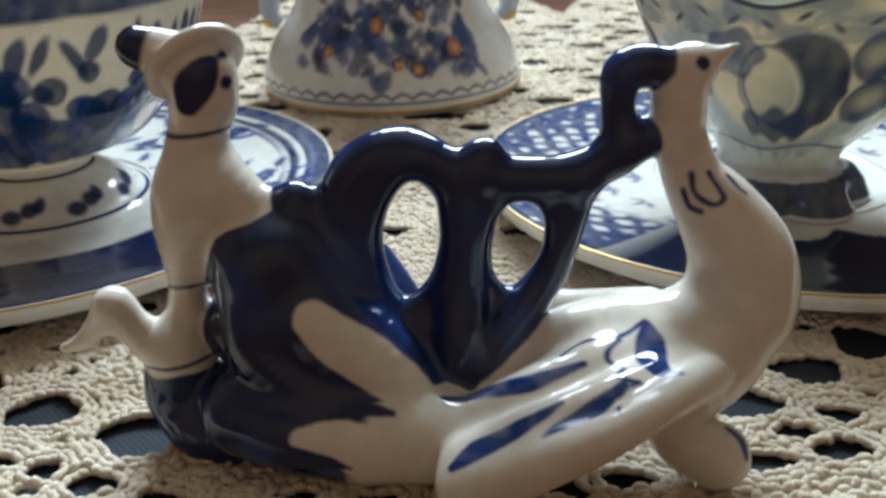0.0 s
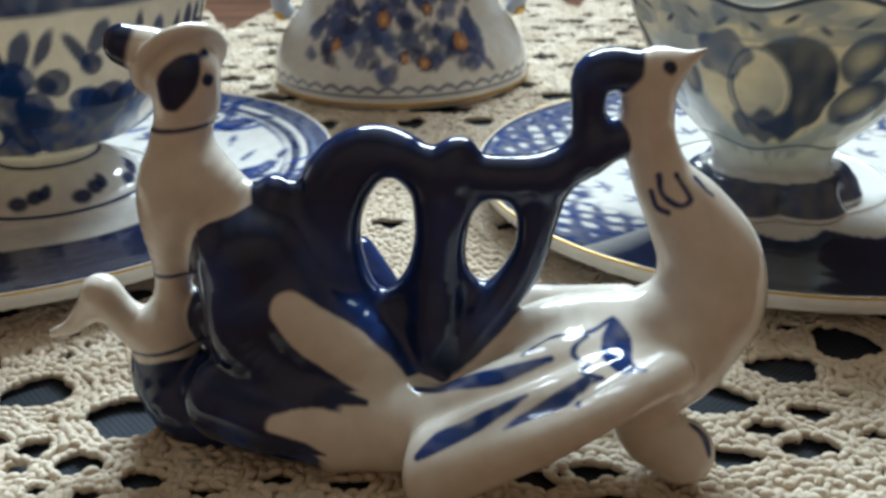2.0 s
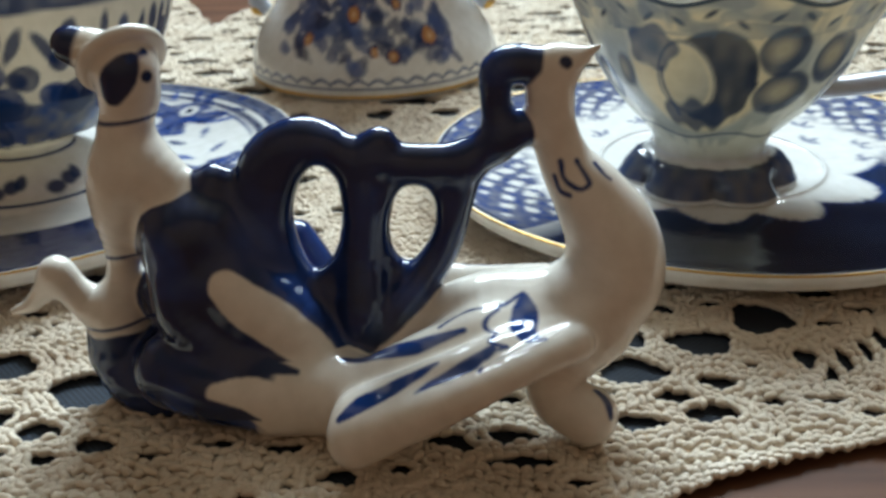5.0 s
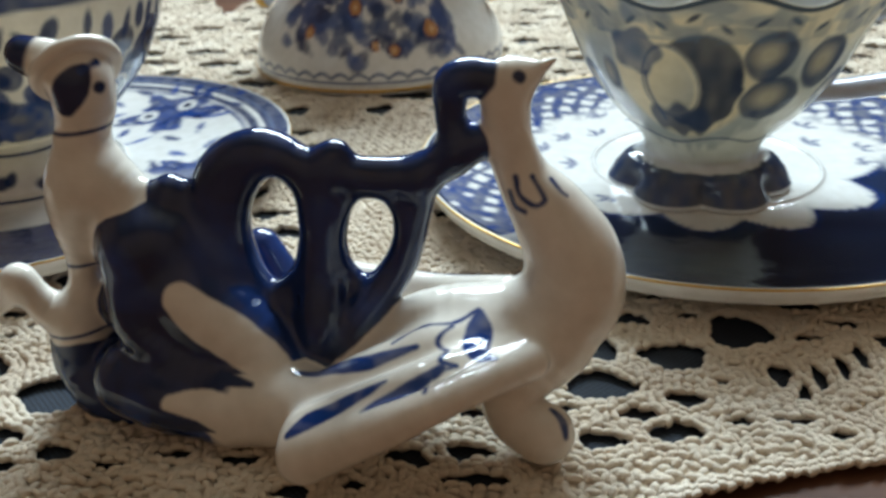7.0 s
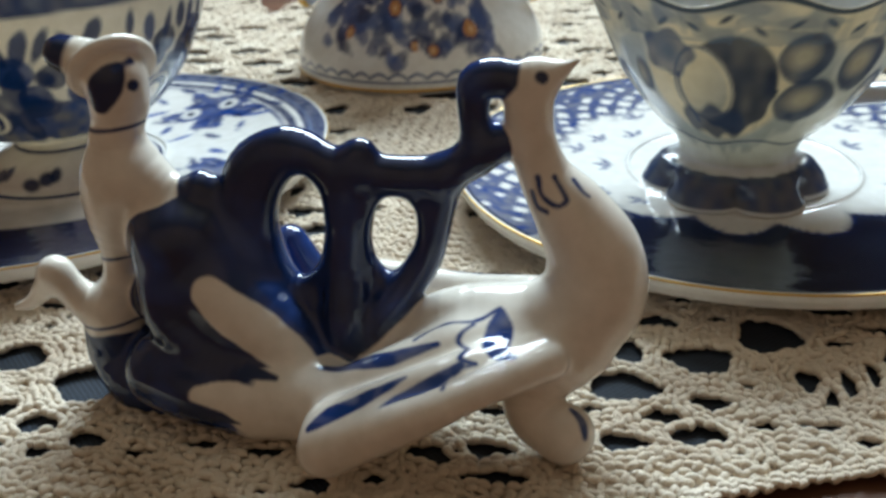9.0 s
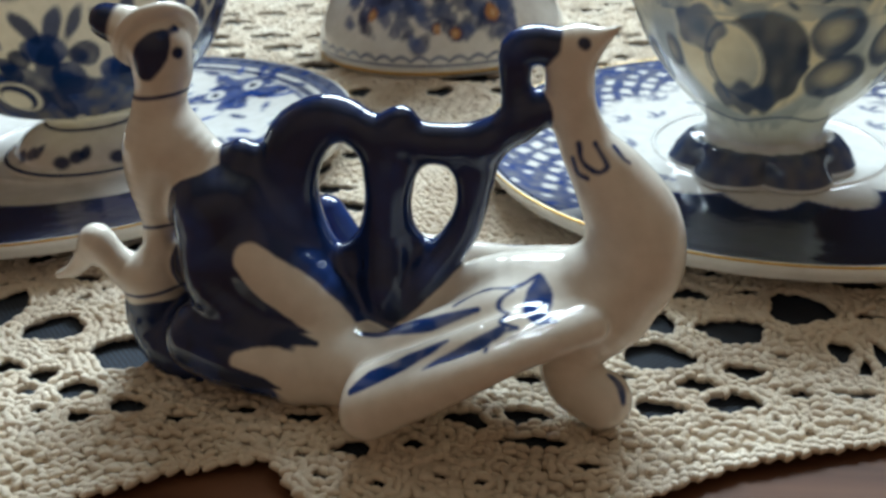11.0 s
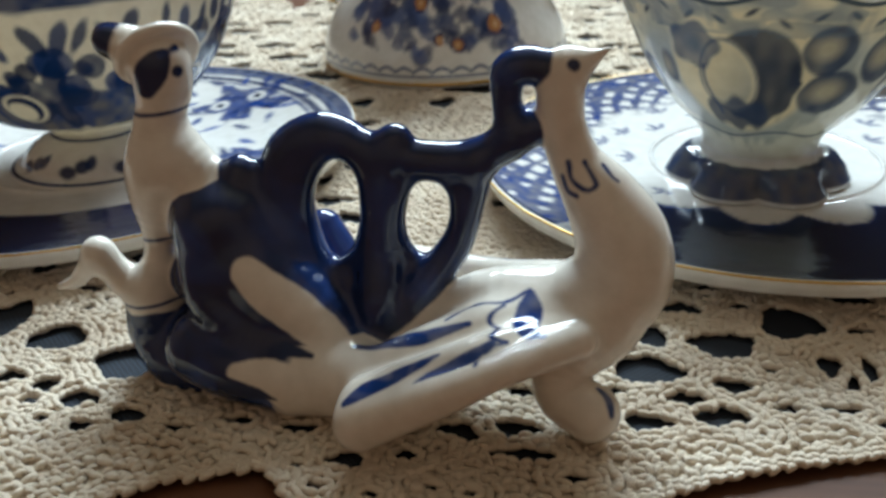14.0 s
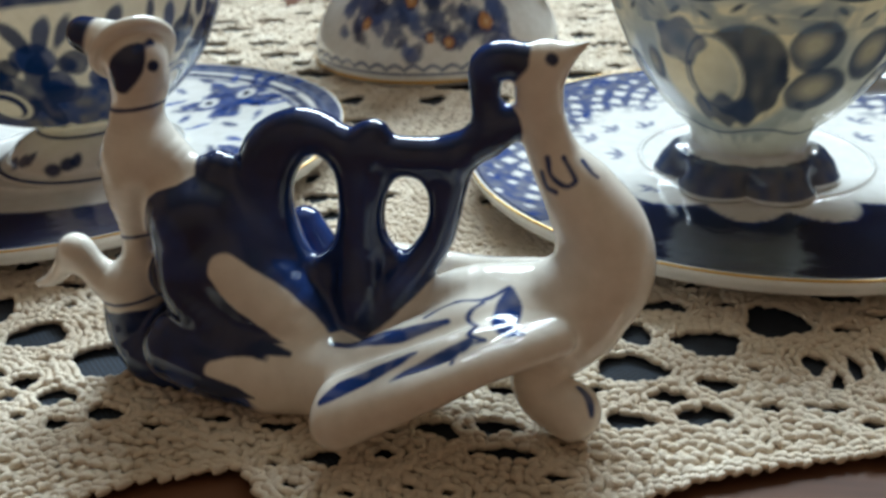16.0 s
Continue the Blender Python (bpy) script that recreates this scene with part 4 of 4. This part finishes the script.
def grey_cup(at):
    cup = anchor("teacup", at, "white porcelain teacup with grey-blue fruit brushwork on its saucer", "teacup", "teacups on saucers")

    def wave(th, s, rr, zz):
        up = np.clip((zz - 30) / 36, 0, 1)
        return rr * (1 + 0.012 * np.cos(8 * th) * up), zz + 2.0 * up ** 3 * np.cos(8 * th + 0.6)

    prof = [(15.0, 16.5), (15.8, 21), (18.4, 24.5), (25.0, 31.5), (31.8, 41), (36.8, 52), (40.3, 60), (42.8, 65), (42.0, 65.5), (39.3, 60), (35.7, 52.5), (30.6, 42), (23.5, 33), (12, 27), (0.5, 26)]
    ob, th, s, rr, zz = turned("bowl", prof, 15, 460, cup, wave, THIN_PORCELAIN)
    outer = s < 7.2
    v = zz
    col = np.tile(GLAZE_WHITE * np.array([0.90, 0.96, 1.02]), (len(th), 1))
    n1, n2 = value_noise(th * 14, zz / 4, 31), value_noise(th * 6, zz / 8, 32)
    deep, mid = np.array([0.022, 0.040, 0.095]), np.array([0.13, 0.19, 0.30])
    warm = np.array([0.62, 0.56, 0.45])
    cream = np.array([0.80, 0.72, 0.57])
    # Cream towards the rim paints in the glow of light through the wall.
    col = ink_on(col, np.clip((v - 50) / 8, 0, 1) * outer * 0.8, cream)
    for k in range(3):
        q = bent(th, -1.97 + k * 2 * np.pi / 3) * 36
        wash = edge_of(np.abs(blob(q, v, 1, 45, 24, 18)) - 4 + 5 * (n1 - 0.5), 4) * outer
        col = ink_on(col, wash * 0.45, mid)
        pear = blob(q, v, -1.6, 44.5, 7.4 - 0.14 * (v - 45), 10.2, 0.12)
        moon = np.maximum(blob(q, v, 5.6, 44, 10.8, 13.4) - 0.5 * np.cos(9 * np.arctan2(v - 44, q - 5)) * (v < 44), -pear)
        col = ink_on(col, edge_of(blob(q, v, 2, 45, 18.5, 17), 2.5) * outer, cream)
        col = ink_on(col, edge_of(moon + 0.5 * (n1 - 0.5), 0.8) * outer * (0.82 + 0.18 * n1), deep)
        col = ink_on(col, edge_of(np.abs(pear + 0.3) - 0.25, 0.6) * outer * 0.8, deep * 2)
        col = ink_on(col, np.clip((q + 7 - 0.5 * (v - 45)) / 14, 0, 1) * edge_of(pear + 1.2, 1.5) * outer * 0.55, mid)
        leaf = blob(q, v, -9.5, 52, 6.2, 5.8) - 0.7 * np.cos(5 * np.arctan2(v - 52, q + 9.5))
        col = ink_on(col, edge_of(leaf + 0.5 * (n1 - 0.5), 0.9) * outer * (0.6 + 0.35 * n1), deep * 2.2)
        col = ink_on(col, edge_of(blob(q, v, -9.5, 52, 2.4, 2.0), 3.5) * outer * 0.6, mid)
        low = blob(q, v, 0.5, 33.5, 10.5, 4.8) - 0.8 * np.cos(q * 0.9)
        col = ink_on(col, edge_of(low + (n1 - 0.5), 1.5) * outer * 0.85, deep * 1.6)
        stem = np.abs(q + 6.2 - 1.6 * np.sin(v / 4)) - 0.5
        col = ink_on(col, edge_of(stem, 0.6) * outer * (v < 47) * (v > 33) * 0.8, deep * 2)
        for cu, cv, a, b in ((21, 52, 6.0, 6.4), (24.5, 40.5, 8.2, 6.3), (-19, 44, 2.6, 4.6), (36, 49, 6.0, 7.0), (-30, 40, 5, 6)):
            ring = blob(q, v, cu, cv, a, b)
            col = ink_on(col, edge_of(ring + 0.6 * (n1 - 0.5), 0.9) * outer * (0.75 + 0.2 * n1), deep * 1.5)
            col = ink_on(col, edge_of(blob(q, v, cu - 0.8, cv + 0.6, a * 0.5, b * 0.45), 3.0) * outer * 0.75, warm)
        for j in range(11):
            dot = blob(q, v, -35 + 6.5 * j, 60.0 + 1.4 * math.sin(2.4 * j), 1.6, 0.6, 0.7 * (-1) ** j)
            col = ink_on(col, edge_of(dot, 0.5) * outer * 0.9, deep)
        spot = edge_of(0.62 - value_noise(q / 4.5 + 40 + k, v / 3.2, 37), 0.10) * outer * (v > 55.5)
        col = ink_on(col, spot * 0.4, mid)
    col = ink_on(col, edge_of(np.abs(v - 26.5 + 1.2 * np.cos(6 * th)) - 0.4, 0.6) * outer * 0.8, deep * 2)
    rim = edge_of(np.abs(s - 7.0) - 0.22, 0.15)
    col = ink_on(col, rim, mid * 0.45)
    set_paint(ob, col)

    def lobes(th, s, rr, zz):
        k = np.clip((17.5 - zz) / 6, 0, 1)
        petal = np.abs(np.cos(3 * th + 0.3)) ** 0.8
        return rr * (1 + k * (0.20 * petal - 0.12)), zz + 1.1 * np.clip((18 - zz) / 5, 0, 1) * np.clip((zz - 8.5) / 3, 0, 1) * np.cos(6 * th + 0.6)

    foot = [(15.2, 18.8), (15.3, 17.6), (16.2, 16.5), (19.2, 15.4), (20.6, 12.5), (22.2, 9.8), (23.0, 8.4), (22.2, 7.5), (19.5, 7.4), (14, 9)]
    fo, th, s, rr, zz = turned("foot", foot, 8, 240, cup, lobes)
    col = np.tile(GLAZE_WHITE * np.array([0.90, 0.96, 1.02]), (len(th), 1))
    n3 = value_noise(th * 10, zz / 2.5, 35)
    band = edge_of(17.3 + 0.8 * np.cos(6 * th + 0.6) + 1.2 * (n3 - 0.5) - rr, 0.9) * edge_of(8.9 - zz, 0.5)
    col = ink_on(col, band * (0.85 + 0.15 * n3), deep[None] * (0.7 + 1.1 * n3[:, None]))
    set_paint(fo, col)
    tube("handle", [(35, 0, 53, 3.0), (50, 0, 57, 3.2), (57, 0, 48, 3.0), (50, 0, 37, 2.8), (38, 0, 34, 2.8), (27, 0, 33, 2.8)], cup, colour=GLAZE_WHITE * np.array([0.75, 0.83, 1.0]), flat=1.5)
    return cup


grey_cup((0.122, 0.247, SAUCER_Z)).rotation_euler = (0, 0, radians(0))


def blue_cup(at):
    cup = anchor("teacup", at, "white porcelain teacup with cobalt blue flowers on its saucer", "teacup", "teacups on saucers")

    def wave(th, s, rr, zz):
        up = np.clip((zz - 30) / 40, 0, 1)
        return rr, zz + 1.2 * up ** 3 * np.cos(6 * th)

    prof = [(13.2, 11), (13.5, 15), (15.5, 19), (22, 22), (31, 26), (40.5, 36.5), (46, 46.5), (50, 57), (52.3, 67), (51.4, 67.3), (48.8, 57), (44.5, 46.5), (38.8, 37.5), (29, 28), (15, 24), (0.5, 23.5)]
    ob, th, s, rr, zz = turned("bowl", prof, 15, 460, cup, wave, THIN_PORCELAIN)
    outer = s < 8.3
    col = np.tile(GLAZE_WHITE, (len(th), 1))
    n1, n2 = value_noise(th * 18, zz / 3, 41), value_noise(th * 7, zz / 6, 42)
    base = edge_of(np.abs(zz - 31) - 7.5 - 6 * (n2 - 0.5), 1.6) * outer
    col = ink_on(col, base * (0.8 + 0.2 * n1), COBALT[None] * (0.35 + 0.6 * n1[:, None]))
    col = ink_on(col, edge_of(np.abs(zz - 23.4 + 0.8 * np.sin(th * 6)) - 0.5, 0.6) * outer, COBALT * 0.5)
    rng = random.Random(5)
    for k in range(100):
        a0, z0 = k * 0.06283 + rng.uniform(-0.05, 0.05), rng.choice((40, 45, 50)) + rng.uniform(-2, 2)
        q = bent(th, a0) * 46
        big = rng.uniform(2.4, 5.6)
        d = blob(q, zz, 0, z0, big, big * rng.uniform(0.75, 1.1), rng.uniform(-1, 1))
        col = ink_on(col, edge_of(d + 0.6 * (n1 - 0.5), 0.7) * outer * (0.75 + 0.25 * n1), COBALT * rng.uniform(0.25, 0.9))
    for k in range(5):
        q = bent(th, k * 2 * np.pi / 5 - 1.25) * 46
        flower = np.hypot(q, zz - 37) - (9.5 + 3.5 * np.cos(5 * np.arctan2(zz - 37, q)))
        col = ink_on(col, edge_of(flower + 1.5 * (n1 - 0.5), 1.2) * outer * (0.65 + 0.35 * n1), COBALT * 0.5)
        hook = np.maximum(blob(q, zz, -11, 34, 5.5, 4.5), -blob(q, zz, -12.5, 33, 4.5, 3.5))
        col = ink_on(col, edge_of(blob(q, zz, -11, 34, 7, 5.2), 1) * outer, GLAZE_WHITE)
        col = ink_on(col, edge_of(hook, 0.8) * outer, COBALT * 0.45)
    for k in range(44):
        a0 = k * 0.1428 + rng.uniform(-0.04, 0.04)
        q = bent(th, a0) * 49
        d = blob(q, zz, 0, 55 + rng.uniform(-2, 2), rng.uniform(1.2, 2.2), rng.uniform(3.5, 5.5), rng.uniform(-0.7, 0.7))
        col = ink_on(col, edge_of(d + 0.5 * (n1 - 0.5), 0.7) * outer * 0.9, COBALT * rng.uniform(0.4, 0.9))
    col = ink_on(col, edge_of(62.5 - zz + 2 * (n2 - 0.5), 1.2) * outer * (0.8 + 0.2 * n1), COBALT * 0.6)
    set_paint(ob, col)
    foot = [(13.2, 18), (14.2, 16), (17.5, 14.4), (21.5, 12.2), (24.0, 9.6), (25.0, 7.7), (27.6, 7.0), (28.8, 6.3), (27.8, 5.8), (18, 7)]
    fo, th, s, rr, zz = turned("foot", foot, 8, 220, cup)
    col = np.tile(GLAZE_WHITE, (len(th), 1))
    col = ink_on(col, edge_of(np.abs(zz - 16.2) - 0.45, 0.5), COBALT * 0.5)
    col = ink_on(col, edge_of(np.abs(rr - 27.9) - 0.6, 0.5) * (zz > 6.2), COBALT * 0.5)
    for k in range(9):
        q = bent(th, k * 2 * np.pi / 9) * rr
        for du, w in ((-3, 2.2), (1.5, 1.8), (4, 1.3)):
            col = ink_on(col, edge_of(blob(q, zz, du, 10.2 + 0.3 * du, 1.3 * w, 1.7), 0.8) * 0.95, COBALT * 0.4)
    set_paint(fo, col)
    return cup


blue_cup((-0.081, 0.256, SAUCER_Z))


def bell_pot(at):
    pot = anchor("sugar_bowl", at, "white porcelain bowl with blue and orange flowers, two handles", "sugar bowl")
    prof = [(47, 0.6), (51, 0.2), (53.8, 2), (54.2, 7), (53, 14), (48.5, 23), (41, 33), (37, 44), (36, 56), (39, 68), (43, 78), (41, 79), (37, 68), (33.5, 56), (34.5, 45), (38, 35), (28, 28), (0.5, 26)]
    ob, th, s, rr, zz = turned("body", prof, 10, 340, pot)
    outer = s < 10.5
    col = np.tile(GLAZE_WHITE, (len(th), 1))
    n1, n2 = value_noise(th * 26, zz / 2.2, 51), value_noise(th * 10, zz / 6, 52)
    u = bent(th, -1.57) * 50
    rng = random.Random(9)
    for k in range(150):
        cu, cv = rng.uniform(-48, 48), rng.gauss(30, 9)
        if not 14 < cv < 56 or abs(cu) > 40 - 0.1 * abs(cv - 30):
            continue
        a, b, t = rng.uniform(2.5, 6.5), rng.uniform(1.4, 3.2), rng.uniform(-1, 1)
        ink = COBALT * rng.uniform(0.3, 0.8) + WASH * rng.uniform(0.0, 0.5)
        for side in (0, math.pi):
            q = bent(th, -1.57 + side) * 50
            col = ink_on(col, edge_of(blob(q, zz, cu, cv, a, b, t) + 1.4 * (n1 - 0.5), 1.0) * outer * (0.6 + 0.35 * n1), ink)
    for cu, cv, r in ((-26, 24, 2.0), (-6, 33, 2.8), (3, 20, 1.8), (10, 18, 2.2), (27, 24, 3.0), (15, 36, 2.0)):
        q = u
        ring = np.hypot(q - cu, zz - cv) - r
        col = ink_on(col, edge_of(ring + 1.2 * (n1 - 0.5), 0.9) * outer, np.array([0.50, 0.22, 0.08]))
        col = ink_on(col, edge_of(ring + r * 0.65, 0.8) * outer, np.array([0.75, 0.5, 0.28]))
        col = ink_on(col, edge_of(np.abs(ring - 0.4) - 0.35, 0.5) * outer * (n1 > 0.35), COBALT * 0.5)
    loops = np.abs(zz - 7.8 - 1.9 * np.abs(np.sin(th * 22))) - 0.7
    col = ink_on(col, edge_of(loops, 0.6) * outer * 0.85, COBALT * 0.7)
    col = ink_on(col, edge_of(np.abs(zz - 6.3) - 0.5, 0.5) * outer * 0.9, COBALT * 0.7)
    set_paint(ob, col)
    ring_line("gold_line", 53.9, 3.0, 0.8, pot, GOLD, 256)
    for sgn in (-1, 1):
        tube("handle", [(sgn * 46, 0, 28, 3.0), (sgn * 50, 0, 33, 4.0), (sgn * 49, 0, 44, 4.8), (sgn * 51, 0, 58, 4.6), (sgn * 47, 0, 70, 4.2), (sgn * 38, 0, 72, 4.0)], pot, colour=GLAZE_WHITE * np.array([0.6, 0.68, 0.85]))
        tube("gold_tip", [(sgn * 47, 0, 27.5, 2.0), (sgn * 50, 0, 29.5, 3.4), (sgn * 51, 0, 31.5, 2.4)], pot, GOLD)
    return pot


bell_pot((0.008, 0.402, 0.0012)).rotation_euler = (0, 0, radians(4))
